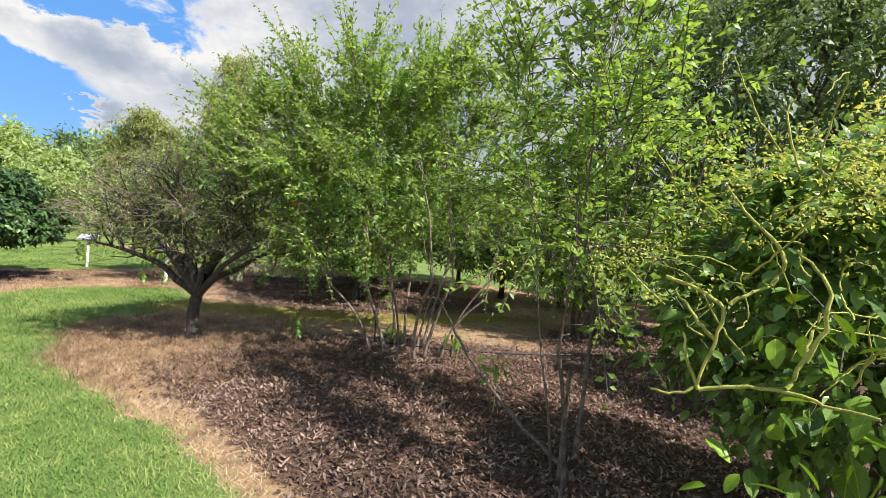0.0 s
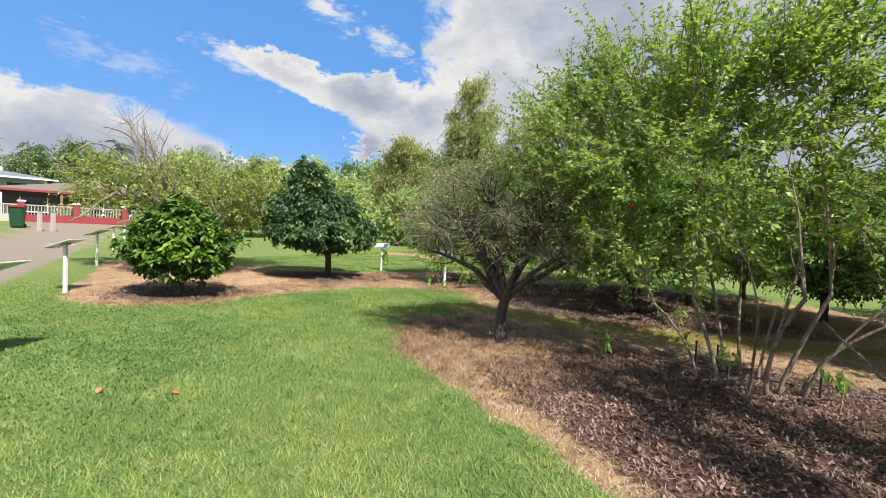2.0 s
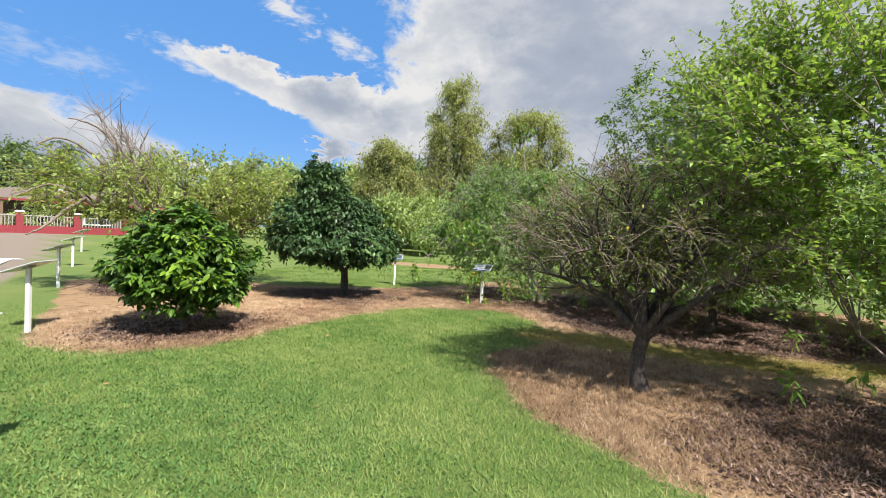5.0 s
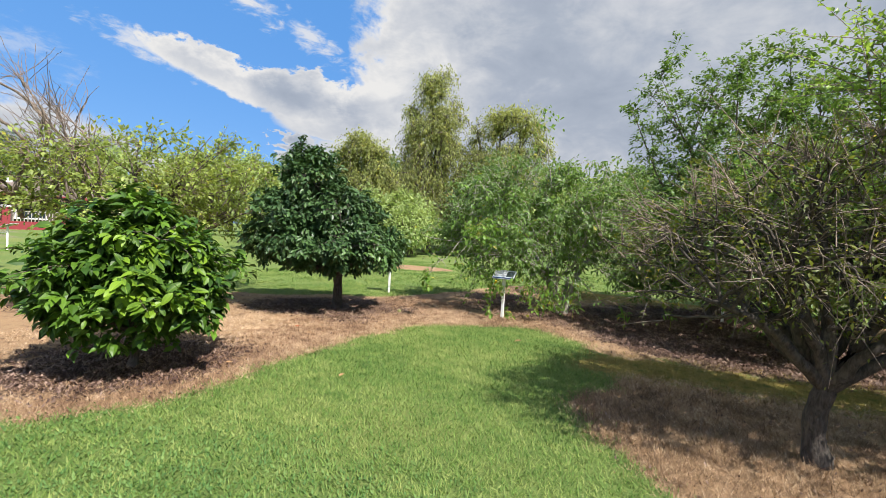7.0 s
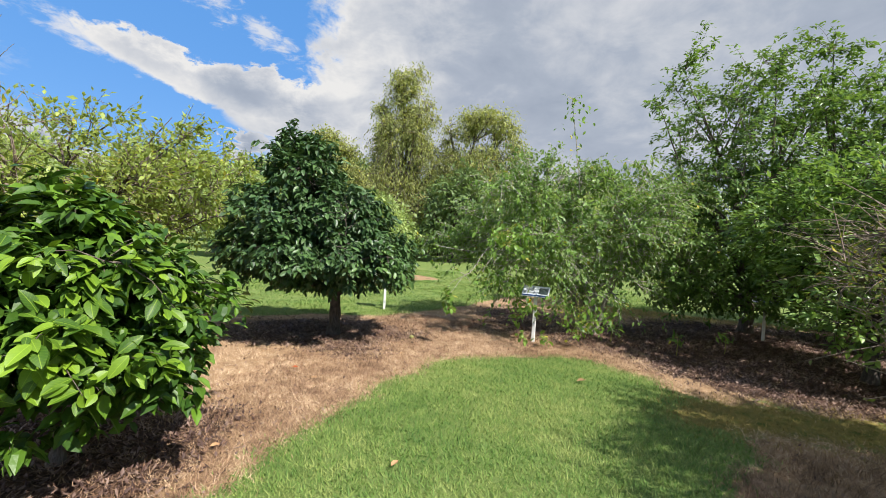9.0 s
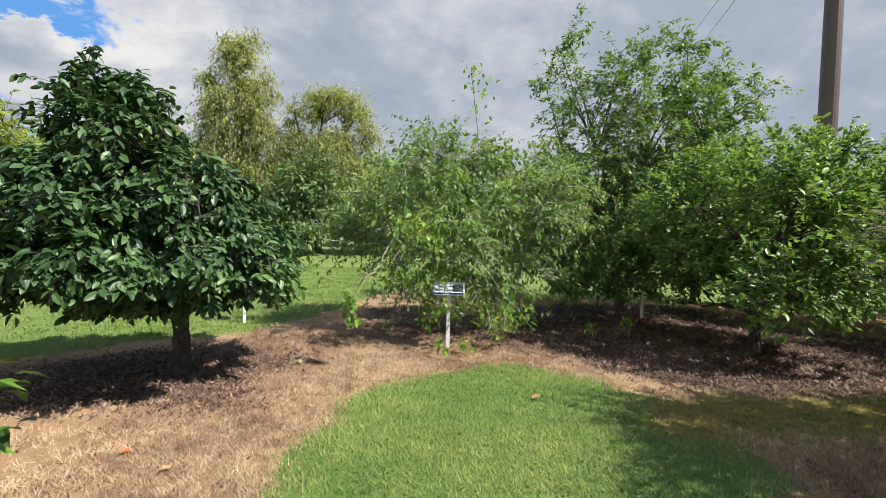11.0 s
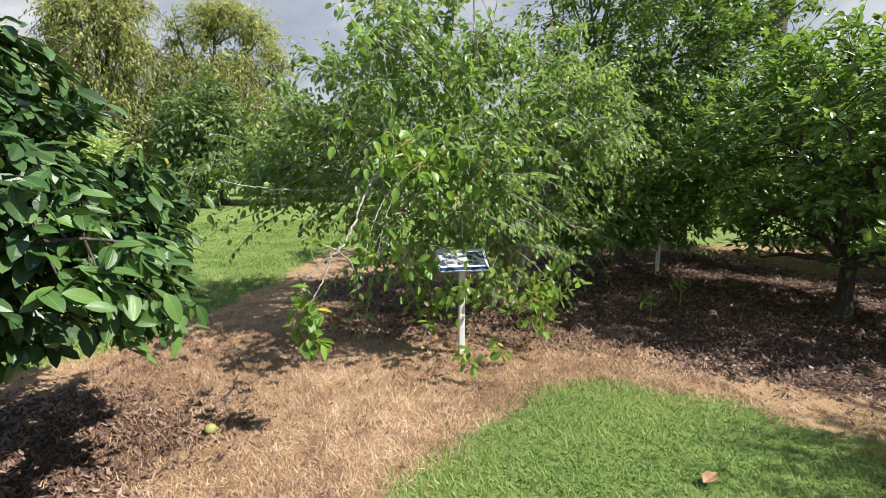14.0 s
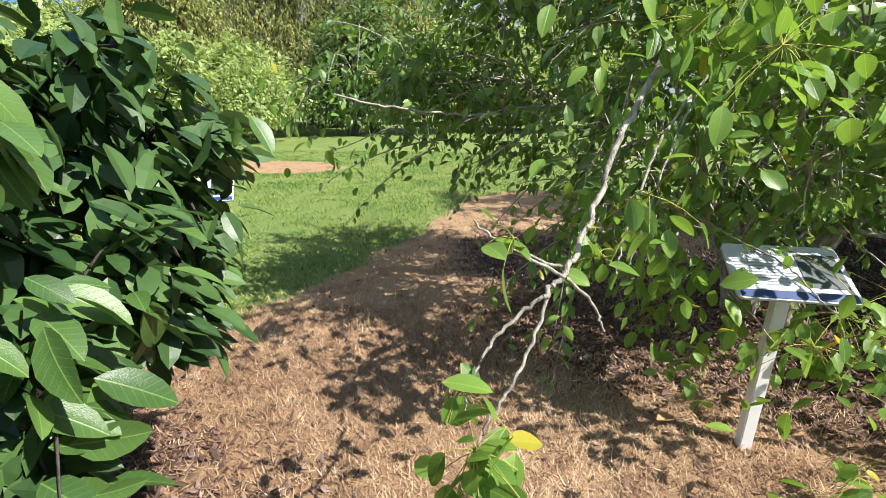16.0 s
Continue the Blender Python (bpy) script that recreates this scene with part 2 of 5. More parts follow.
MAT = {
    "ground": ground_material(),
    "grass": blade_material("grass_blades", [(0.055, 0.13, 0.028), (0.15, 0.255, 0.052), (0.34, 0.385, 0.12)], 0.3),
    "clover": blade_material("clover_leaves", [(0.045, 0.115, 0.03), (0.11, 0.215, 0.055), (0.22, 0.32, 0.095)], 0.25),
    "straw": blade_material("straw", [(0.15, 0.09, 0.056), (0.5, 0.34, 0.205), (0.82, 0.63, 0.43)], 0.15),
    "litter": blade_material("leaf_litter", [(0.035, 0.02, 0.017), (0.10, 0.057, 0.045), (0.34, 0.235, 0.185)], 0.05, 0.55),
    "thatch": blade_material("dead_thatch", [(0.085, 0.045, 0.028), (0.28, 0.165, 0.10), (0.58, 0.41, 0.25)], 0.12),
    "tuft": blade_material("grey_dry_grass", [(0.07, 0.04, 0.024), (0.2, 0.12, 0.065), (0.44, 0.3, 0.175)], 0.12),
    "sage": blade_material("yellowing_grass", [(0.10, 0.10, 0.02), (0.26, 0.2, 0.05), (0.42, 0.3, 0.1)], 0.2),
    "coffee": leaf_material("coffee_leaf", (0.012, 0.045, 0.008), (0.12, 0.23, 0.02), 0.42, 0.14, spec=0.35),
    # lighter copy of the coffee leaf, with sunlight put into its colour
    "coffee_one": leaf_material("coffee_leaf_lit_single", (0.02, 0.07, 0.01), (0.2, 0.33, 0.024), 0.42, 0.2, single=True, spec=0.35),
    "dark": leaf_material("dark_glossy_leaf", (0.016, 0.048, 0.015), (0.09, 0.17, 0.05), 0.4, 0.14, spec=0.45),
    # brighter copy of the dark leaf; its colour lifts the shaded side
    "dark_one": leaf_material("dark_glossy_leaf_lit_single", (0.028, 0.075, 0.02), (0.115, 0.21, 0.05), 0.36, 0.18, single=True, spec=0.5),
    "pom": leaf_material("small_bright_leaf", (0.055, 0.125, 0.03), (0.34, 0.49, 0.1), 0.38, 0.42),
    "mulb": leaf_material("mulberry_leaf", (0.05, 0.11, 0.034), (0.25, 0.38, 0.11), 0.36, 0.42, yellow=0.012),
    "mulb_one": leaf_material("mulberry_leaf_single", (0.055, 0.135, 0.03), (0.23, 0.38, 0.07), 0.32, 0.4, yellow=0.03, single=True),
    "citrus": leaf_material("deep_green_leaf", (0.036, 0.09, 0.025), (0.24, 0.38, 0.09), 0.36, 0.34, spec=0.4),
    "tall": leaf_material("mid_green_leaf", (0.034, 0.085, 0.022), (0.19, 0.31, 0.07), 0.38, 0.32),
    "yellow": leaf_material("yellow_green_leaf", (0.1, 0.155, 0.035), (0.4, 0.48, 0.13), 0.42, 0.4, yellow=0.02),
    "olive": leaf_material("olive_small_leaf", (0.06, 0.085, 0.02), (0.19, 0.22, 0.045), 0.5, 0.35, yellow=0.04),
    # gum, far and shade leaves are paled: distance haze is put into their colours
    "gum": leaf_material("gum_leaf", (0.13, 0.17, 0.06), (0.45, 0.48, 0.17), 0.5, 0.4, yellow=0.03),
    "far": leaf_material("hazy_distant_leaf", (0.16, 0.23, 0.09), (0.44, 0.54, 0.21), 0.5, 0.42),
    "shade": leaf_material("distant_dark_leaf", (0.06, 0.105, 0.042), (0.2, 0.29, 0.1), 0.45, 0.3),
    "palm": leaf_material("palm_frond", (0.02, 0.04, 0.012), (0.08, 0.115, 0.035), 0.45, 0.2),
    "blossom": leaf_material("pale_yellow_blossom", (0.30, 0.32, 0.05), (0.58, 0.56, 0.16), 0.5, 0.4),
    "flower": plain_material("red_flower", (0.6, 0.04, 0.015), 0.5),
    "orange": plain_material("orange_blossom", (0.65, 0.14, 0.02), 0.5),
    "bark": bark_material("grey_brown_bark", (0.06, 0.045, 0.035), (0.19, 0.155, 0.125)),
    "bark_dark": bark_material("dark_bark", (0.03, 0.024, 0.02), (0.11, 0.09, 0.075)),
    "bark_pale": bark_material("pale_bark", (0.2, 0.175, 0.145), (0.46, 0.42, 0.36)),
    "twig": bark_material("dry_twig", (0.10, 0.074, 0.06), (0.33, 0.255, 0.205)),
    "vine": bark_material("yellow_green_stem", (0.23, 0.24, 0.035), (0.48, 0.46, 0.12)),
    "white": plain_material("white_paint", (0.8, 0.8, 0.78), 0.5, 0.15, 11.0, second=(0.5, 0.46, 0.4)),
    "plate": plain_material("sign_face", (0.5, 0.52, 0.55), 0.3, 0.08),
    "ink": plain_material("sign_print", (0.27, 0.28, 0.3), 0.4),
    "photo": plain_material("sign_photo", (0.035, 0.045, 0.05), 0.35, 0.3, 30.0, second=(0.12, 0.16, 0.14)),
    "blueband": plain_material("sign_blue_band", (0.015, 0.045, 0.15), 0.35),
    "metal": plain_material("galvanised_steel", (0.42, 0.43, 0.44), 0.45, 0.1, metal=0.7),
    "red": plain_material("red_render", (0.27, 0.035, 0.045), 0.6, 0.15, 3.0),
    "cream": plain_material("cream_render", (0.42, 0.39, 0.34), 0.75, 0.15, 3.0),
    "roof": plain_material("tan_roof", (0.2, 0.15, 0.12), 0.7, 0.2, 2.0),
    "wood": plain_material("brown_cladding", (0.2, 0.12, 0.075), 0.7, 0.25, 3.0),
    # house wall darkened: the verandah's shade is put into the colour
    "shadow_wall": plain_material("shaded_verandah_wall", (0.10, 0.075, 0.06), 0.8, 0.2, 3.0),
    "teal": plain_material("pale_teal_cladding", (0.5, 0.6, 0.6), 0.6, 0.15, 2.0),
    "glass": plain_material("window_glass", (0.03, 0.04, 0.05), 0.08, 0.02),
    "bin": plain_material("dark_green_plastic", (0.012, 0.05, 0.022), 0.45, 0.2),
    "binlid": plain_material("maroon_plastic", (0.22, 0.03, 0.03), 0.45, 0.2),
    "rubber": plain_material("black_rubber", (0.015, 0.015, 0.015), 0.8),
    "pole": plain_material("brown_painted_steel", (0.10, 0.065, 0.055), 0.5, 0.2, 2.0),
    "cable": plain_material("cable", (0.05, 0.05, 0.055), 0.6),
    "dryleaf": plain_material("fallen_dry_leaf", (0.42, 0.24, 0.11), 0.7, 0.3, 40.0),
    "redleaf": plain_material("fallen_red_leaf", (0.55, 0.12, 0.03), 0.6, 0.3, 40.0),
    "oldleaf": leaf_material("yellowed_leaf", (0.45, 0.33, 0.02), (0.6, 0.46, 0.04), 0.4, 0.4, single=True),
    "fruit": plain_material("green_yellow_fruit", (0.3, 0.29, 0.09), 0.6, 0.4, 30.0),
    "pipe": plain_material("black_poly_pipe", (0.02, 0.02, 0.022), 0.5),
}

# ---- mesh helpers ----


def tri_mesh(name, verts, tris, mat, smooth=False):
    me = bpy.data.meshes.new(name)
    verts, tris = np.asarray(verts, np.float32).reshape(-1, 3), np.asarray(tris, np.int32).reshape(-1, 3)
    me.vertices.add(len(verts))
    me.vertices.foreach_set("co", verts.ravel())
    me.loops.add(tris.size)
    me.loops.foreach_set("vertex_index", tris.ravel())
    me.polygons.add(len(tris))
    me.polygons.foreach_set("loop_start", np.arange(0, tris.size, 3, dtype=np.int32))
    me.polygons.foreach_set("use_smooth", np.full(len(tris), smooth))
    me.materials.append(MAT[mat])
    me.update(calc_edges=True)
    return me


def part(name, bm, mat, parent, label=""):
    """Link a bmesh as one mesh object under a thing or a part."""
    me = bpy.data.meshes.new(name)
    bm.to_mesh(me)
    bm.free()
    me.materials.append(MAT[mat])
    ob = new(name, me)
    ob.parent = parent
    return tagged(ob, label)


def mesh_part(name, me, parent, label="", kind=""):
    ob = new(name, me)
    ob.parent = parent
    return tagged(ob, label, kind=kind)


def thing(name, label, category, at=(0, 0, 0), turn=0.0, group="", kind=""):
    ob = new(name)
    ob.empty_display_size = 0.2
    ob.matrix_world = pose(*at, 0, 0, turn)
    return tagged(ob, label, category, group, kind)


def box(size, at=(0, 0, 0), bevel=0.0, bm=None, turn=None):
    bm = bm or bmesh.new()
    m = Matrix.Translation(at) @ (turn or Matrix()) @ Matrix.Diagonal((*size, 1))
    made = bmesh.ops.create_cube(bm, size=1.0, matrix=m)["verts"]
    if bevel:
        edges = list({e for v in made for e in v.link_edges})
        bmesh.ops.bevel(bm, geom=edges, offset=bevel, segments=2, affect="EDGES")
    return bm


def rod(r0, r1, height, at=(0, 0, 0), sides=14, turn=None, bm=None):
    bm = bm or bmesh.new()
    m = Matrix.Translation(at) @ (turn or Matrix()) @ Matrix.Translation((0, 0, height / 2))
    bmesh.ops.create_cone(bm, cap_ends=True, segments=sides, radius1=r0, radius2=r1, depth=height, matrix=m)
    return bm


def unit(v):
    return v / np.maximum(np.linalg.norm(v, axis=-1, keepdims=True), 1e-9)


def tubes(paths, radii, sides):
    """Verts and triangles of many tapered tubes: paths (n, k, 3), radii (n, k)."""
    paths, radii = np.asarray(paths, float), np.asarray(radii, float)
    n, k, _ = paths.shape
    tan = unit(np.gradient(paths, axis=1))
    ref = np.where(np.abs(tan[..., 2:3]) > 0.9, [1.0, 0.0, 0.0], [0.0, 0.0, 1.0])
    a = unit(np.cross(tan, ref))
    b = np.cross(tan, a)
    ang = np.arange(sides) * 2 * np.pi / sides
    ring = paths[:, :, None] + radii[:, :, None, None] * (np.cos(ang)[:, None] * a[:, :, None] + np.sin(ang)[:, None] * b[:, :, None])
    i = np.arange(n)[:, None, None] * k * sides + np.arange(k - 1)[None, :, None] * sides
    j, j2 = np.arange(sides)[None, None], (np.arange(sides)[None, None] + 1) % sides
    q = np.stack([i + j, i + j2, i + sides + j2, i + sides + j], -1).reshape(-1, 4)
    return ring.reshape(-1, 3), np.concatenate([q[:, [0, 1, 2]], q[:, [0, 2, 3]]])


def bezier(p0, p1, p2, k):
    t = np.linspace(0, 1, k)[:, None]
    p0, p1, p2 = (np.asarray(p, float)[..., None, :] for p in (p0, p1, p2))
    return (1 - t) ** 2 * p0 + 2 * t * (1 - t) * p1 + t ** 2 * p2


def leaf_shape(width, curl, fold, fine=True):
    """A leaf one long, folded along its rib and bent down at the tip."""
    w = width / 2
    if not fine:
        v = [(0, 0, 0), (0.45, -w, fold * w), (0.5, 0, 0.02), (0.45, w, fold * w), (1, 0, -curl)]
        return np.array(v), np.array([(0, 1, 2), (1, 4, 2), (0, 2, 3), (2, 4, 3)])
    v = [(0, 0, 0), (0.25, -w * 0.85, fold * w), (0.62, -w * 0.92, fold * w - curl * 0.3), (1, 0, -curl),
         (0.62, w * 0.92, fold * w - curl * 0.3), (0.25, w * 0.85, fold * w), (0.25, 0, 0.01), (0.62, 0, -curl * 0.35)]
    f = [(0, 1, 6), (1, 2, 7), (1, 7, 6), (2, 3, 7), (0, 6, 5), (6, 7, 4), (6, 4, 5), (7, 3, 4)]
    return np.array(v), np.array(f)


def medium_leaf(width, curl, fold):
    """A leaf of middling detail with a bowed outline."""
    at, w = np.array([0.18, 0.5, 0.82]), width / 2 * np.array([0.72, 1.0, 0.62])
    rows = np.stack([np.stack([at, k * w, abs(k) * fold * w - curl * at ** 2], -1) for k in (-1, 0, 1)], 1).reshape(-1, 3)
    f = [(0, 1, 2), (0, 2, 3), (10, 8, 7), (10, 9, 8)]
    for i in (0, 3):
        for j in (1, 2):
            a = i + j
            f += [(a, a + 3, a + 4), (a, a + 4, a + 1)]
    return np.concatenate([[(0, 0, 0)], rows, [(1, 0, -curl)]]), np.array(f)


def smooth_leaf(width, curl, fold):
    """A finer leaf with a rounded outline, for single leaves close to the path."""
    at = np.array([0.1, 0.28, 0.5, 0.72, 0.9])
    w = width / 2 * np.array([0.45, 0.88, 1.0, 0.8, 0.42])
    drop = -curl * at ** 2
    rows = np.stack([np.stack([at, k * w, drop + abs(k) * fold * w], -1) for k in (-1, -0.5, 0, 0.5, 1)], 1).reshape(-1, 3)
    v = np.concatenate([[(0, 0, 0)], rows, [(1, 0, -curl)]])
    f = []
    for j in range(4):
        f += [(0, 1 + j, 2 + j), (26, 22 + j, 21 + j)]
        for i in range(4):
            a = 1 + i * 5 + j
            f += [(a, a + 5, a + 6), (a, a + 6, a + 1)]
    return v, np.array(f)


def scatter_leaves(shape, at, way, up, size):
    """Copies of a leaf at points, along a way, with the upper side towards up: one pile of triangles."""
    v, f = shape
    x = unit(way)
    y = unit(np.cross(up, x))
    z = np.cross(x, y)
    p = at[:, None] + size[:, None, None] * (v[None, :, 0:1] * x[:, None] + v[None, :, 1:2] * y[:, None] + v[None, :, 2:3] * z[:, None])
    t = f[None] + (np.arange(len(at)) * len(v))[:, None, None]
    return p.reshape(-1, 3), t.reshape(-1, 3)


def inside_blobs(rng, blobs, n, inner=0.3, ragged=0.25, gaps=0.0, seed=0.0):
    """Points in a crown of several ellipsoids, thicker towards an uneven skin."""
    blobs = np.asarray(blobs, float)
    size = blobs[:, 3] * blobs[:, 4] * blobs[:, 5]
    out = []
    while len(out) < n:
        c = blobs[rng.choice(len(blobs), p=size / size.sum())]
        d = unit(rng.normal(size=3))
        lump = noise.noise(Vector(d * 2.3 + seed)) + 0.6 * noise.noise(Vector(d * 6.1 + seed))
        r = (inner + (1 - inner) * rng.random() ** 0.6) * (1 + ragged * lump)
        p = c[:3] + d * c[3:] * r
        if p[2] < 0.08 or (gaps and noise.noise(Vector(p * 1.7 + seed)) > 0.45 - gaps):
            continue
        out.append(p)
    return np.array(out)


def tree(name, label, at, blobs, leaf, leaf_mat, bark="bark", seed=1, stems=1, stem_r=0.07, fork=0.7, limbs=6, branches=5,
         twigs=900, per_twig=9, spread=0.06, droop=0.3, lean=(0, 0), inner=0.3, ragged=0.25, gaps=0.0, twig_mat=None, twig_r=0.005,
         category="tree", group="", singles=0, single_mat="", single_side=None, stem_spread=0.25, bare=0, sag=0.0, fine=True, twig_len=0.0, limb_reach=0.72, wild=0.6, outward=0.5, tuft=0.0,
         shoots=0, shoot_len=(0.4, 0.8), shoot_up=0.5, shoot_bend=0.1, shoot_leaves=30):
    """A tree or shrub: trunk or stems, limbs, branches, twigs and single leaves set along the twigs.
    leaf: length, width share, curl, fold; tuft: 1 gathers the leaves, held level, at the twigs' ends;
    shoots: long leafy rods that arch out of the branchwork, leaves in two ranks."""
    rng = np.random.default_rng(seed)
    root = thing(name, label, category, at, 0, group)
    length, width, curl, fold = leaf
    shape = medium_leaf(width, curl, fold) if fine == 2 else leaf_shape(width, curl, fold, fine)
    node_pts, node_r = [], []
    # trunk or several stems from the ground
    forks = []
    for s in range(stems):
        a = rng.random() * 6.28 + s * 6.28 / stems
        off = np.array([math.cos(a), math.sin(a), 0.0]) * (0.0 if stems == 1 else stem_spread * (0.3 + 0.5 * rng.random()))
        top = np.array([lean[0], lean[1], fork * (1 if stems == 1 else rng.uniform(0.8, 1.25))]) + off * (0 if stems == 1 else 2.2)
        path = bezier(off, off * 1.2 + np.array([lean[0] * 0.2, lean[1] * 0.2, fork * 0.5]) + rng.normal(size=3) * 0.03, top, 9)
        path[0, 2] = -0.06
        r = stem_r * (1.0 if stems == 1 else rng.uniform(0.55, 1.0))
        flare = np.array([1.5, 1.2, 1.05, 1, 0.97, 0.94, 0.92, 0.94, 0.98]) * r * rng.uniform(0.93, 1.07, 9)
        v, f = tubes(path[None], flare[None], 12)
        mesh_part("trunk" if stems == 1 else "stem", tri_mesh("trunk", v, f, bark, True), root)
        forks.append((top, r))
        node_pts.append(path[4:]), node_r.append(np.full(5, r * 0.6))
    # limbs
    goals = inside_blobs(rng, blobs, limbs * 8, 0.5, 0.1, 0, seed)
    chosen = [goals[0]]
    for _ in range(limbs - 1):
        gap_to = np.min(np.linalg.norm(goals[:, None] - np.array(chosen)[None], axis=-1), axis=1)
        chosen.append(goals[np.argmax(gap_to)])
    limb_list = []
    for g in chosen:
        near = min(forks, key=lambda q: np.linalg.norm(q[0][:2] - g[:2]))
        start, r = near
        g = start + (g - start) * limb_reach
        mid = start + (g - start) * 0.45 + np.array([0, 0, 0.18 * np.linalg.norm(g - start)]) + rng.normal(size=3) * 0.06
        path = bezier(start, mid, g, 10)
        path[2:] += np.cumsum(rng.normal(size=(8, 3)) * 0.018, axis=0)
        taper = np.linspace(0.72, 0.18, 10) * r
        v, f = tubes(path[None], taper[None], 8)
        mesh_part("limb", tri_mesh("limb", v, f, bark, True), root)
        limb_list.append((path, taper))
        node_pts.append(path[2:]), node_r.append(taper[2:])
    # branches
    bp, br = [], []
    goals = inside_blobs(rng, blobs, limbs * branches, 0.55, ragged, 0, seed + 0.3)
    for g in goals:
        path, taper = min(limb_list, key=lambda q: np.min(np.linalg.norm(q[0] - g, axis=1)) + rng.random() * 0.4)
        i = min(max(2, int(np.argmin(np.linalg.norm(path - g, axis=1))) - rng.integers(0, 3)), 9)
        s = path[i]
        g = s + (g - s) * 0.85
        q = bezier(s, s + (g - s) * 0.5 + np.array([0, 0, 0.12]) + rng.normal(size=3) * 0.08, g, 7)
        q[1:] += np.cumsum(rng.normal(size=(6, 3)) * 0.012, axis=0)
        bp.append(q), br.append(np.linspace(taper[i] * 0.7, max(twig_r, taper[i] * 0.2), 7))
    bp, br = np.array(bp), np.array(br)
    v, f = tubes(bp, br, 6)
    mesh_part("branchwork", tri_mesh("branchwork", v, f, bark, True), root, kind="stuff")
    nodes = np.concatenate(node_pts + [bp[:, 2:].reshape(-1, 3)])
    # twigs
    ends = inside_blobs(rng, blobs, twigs, inner, ragged, gaps, seed + 0.7)
    dist = np.linalg.norm(ends[:, None] - nodes[None], axis=-1) + rng.random((len(ends), 1)) * 0.2
    start = nodes[np.argmin(dist, axis=1)]
    if twig_len:
        d = ends - start
        ln = np.linalg.norm(d, axis=1, keepdims=True)
        start = ends - d * np.minimum(1.0, twig_len / np.maximum(ln, 1e-6))
    span = np.linalg.norm(ends - start, axis=1, keepdims=True)
    mid = (start + ends) / 2 + rng.normal(size=ends.shape) * 0.12 * span + np.array([0, 0, 1.0]) * (0.15 + sag) * span
    ends = ends - np.array([0, 0, 1.0]) * sag * span
    ends[:, 2] = np.maximum(ends[:, 2], 0.1)
    tp = bezier(start, mid, ends, 4)
    tr = np.linspace(1.0, 0.35, 4)[None] * twig_r * rng.uniform(0.7, 1.3, (len(ends), 1))
    v, f = tubes(tp, tr, 3)
    if shoots:
        far_half = bp[:, 3:].reshape(-1, 3)
        middle = np.average(np.asarray(blobs, float)[:, :3], axis=0)
        lump = np.array([noise.noise(Vector(q * 1.5 + seed)) for q in far_half]) + rng.normal(size=len(far_half)) * 0.15
        roots = far_half[np.argsort(lump)[len(lump) // 4:]]
        roots = roots[rng.integers(0, len(roots), shoots)] + rng.normal(size=(shoots, 3)) * 0.05
        ln = rng.uniform(*shoot_len, (shoots, 1))
        d = unit(unit(roots - middle) * 0.7 + np.array([0, 0, shoot_up]) + rng.normal(size=(shoots, 3)) * 0.42)
        tip = roots + d * ln + np.array([0, 0, -1.0]) * shoot_bend * ln
        tip[:, 2] = np.maximum(tip[:, 2], 0.12)
        sp = bezier(roots, roots + d * ln * 0.55, tip, 6)
        v2, f2 = tubes(sp, np.linspace(1.2, 0.4, 6)[None] * twig_r * rng.uniform(0.8, 1.2, (shoots, 1)), 3)
        v, f = np.concatenate([v, v2]), np.concatenate([f, f2 + len(v)])
    mesh_part("twig_tangle", tri_mesh("twig_tangle", v, f, twig_mat or bark, True), root, kind="stuff")
    # leaves
    leafy = tp[bare:] if bare else tp
    n = len(leafy) * per_twig
    which = np.repeat(np.arange(len(leafy)), per_twig)
    s = rng.random(n) ** (0.7 - 0.5 * tuft) * 2.99
    i = s.astype(int)
    fr = (s - i)[:, None]
    p = leafy[which, i] * (1 - fr) + leafy[which, i + 1] * fr + rng.normal(size=(n, 3)) * spread
    along = unit(leafy[which, i + 1] - leafy[which, i])
    centre = np.asarray(blobs, float)[:, :3].mean(axis=0)
    out = unit(p - centre)
    way = along * 0.5 + out * outward + rng.normal(size=(n, 3)) * wild - np.array([0, 0, droop])
    up = np.array([0, 0, 1.0]) + out * 0.35 + rng.normal(size=(n, 3)) * (0.05 + wild * 0.75)
    if tuft:
        around = rng.normal(size=(n, 3)) * np.array([1.0, 1.0, 0.35])
        way = (1 - tuft) * way + tuft * (unit(around) + out * np.array([0.5, 0.5, 0.15]) - np.array([0, 0, droop]))
        up = np.array([0, 0, 1.0]) + out * 0.25 + rng.normal(size=(n, 3)) * (0.6 - 0.3 * tuft)
    size = length * rng.uniform(0.55, 1.25, n)
    if shoots:
        m = shoots * shoot_leaves
        q = np.repeat(np.arange(shoots), shoot_leaves)
        u = np.tile(np.linspace(0.12, 1.0, shoot_leaves), shoots)[:, None] + rng.normal(size=(m, 1)) * 0.02
        u = np.clip(u, 0.02, 1.0) * 4.99
        i = u[:, 0].astype(int)
        a, b = sp[q, i], sp[q, i + 1]
        ax = unit(b - a)
        side = unit(np.cross(ax, np.array([0, 0, 1.0]) + rng.normal(size=(m, 3)) * 0.35)) * np.tile([1.0, -1.0], m // 2 + 1)[:m, None]
        p = np.concatenate([p, a + (b - a) * (u - i[:, None]) + rng.normal(size=(m, 3)) * spread * 0.3])
        way = np.concatenate([way, ax * 0.55 + side + rng.normal(size=(m, 3)) * 0.35 - np.array([0, 0, droop])])
        up = np.concatenate([up, np.array([0, 0, 1.0]) + rng.normal(size=(m, 3)) * 0.7])
        size = np.concatenate([size, length * rng.uniform(0.7, 1.2, m) * (1.1 - 0.45 * u[:, 0] / 5)])
    keep = p[:, 2] > 0.06
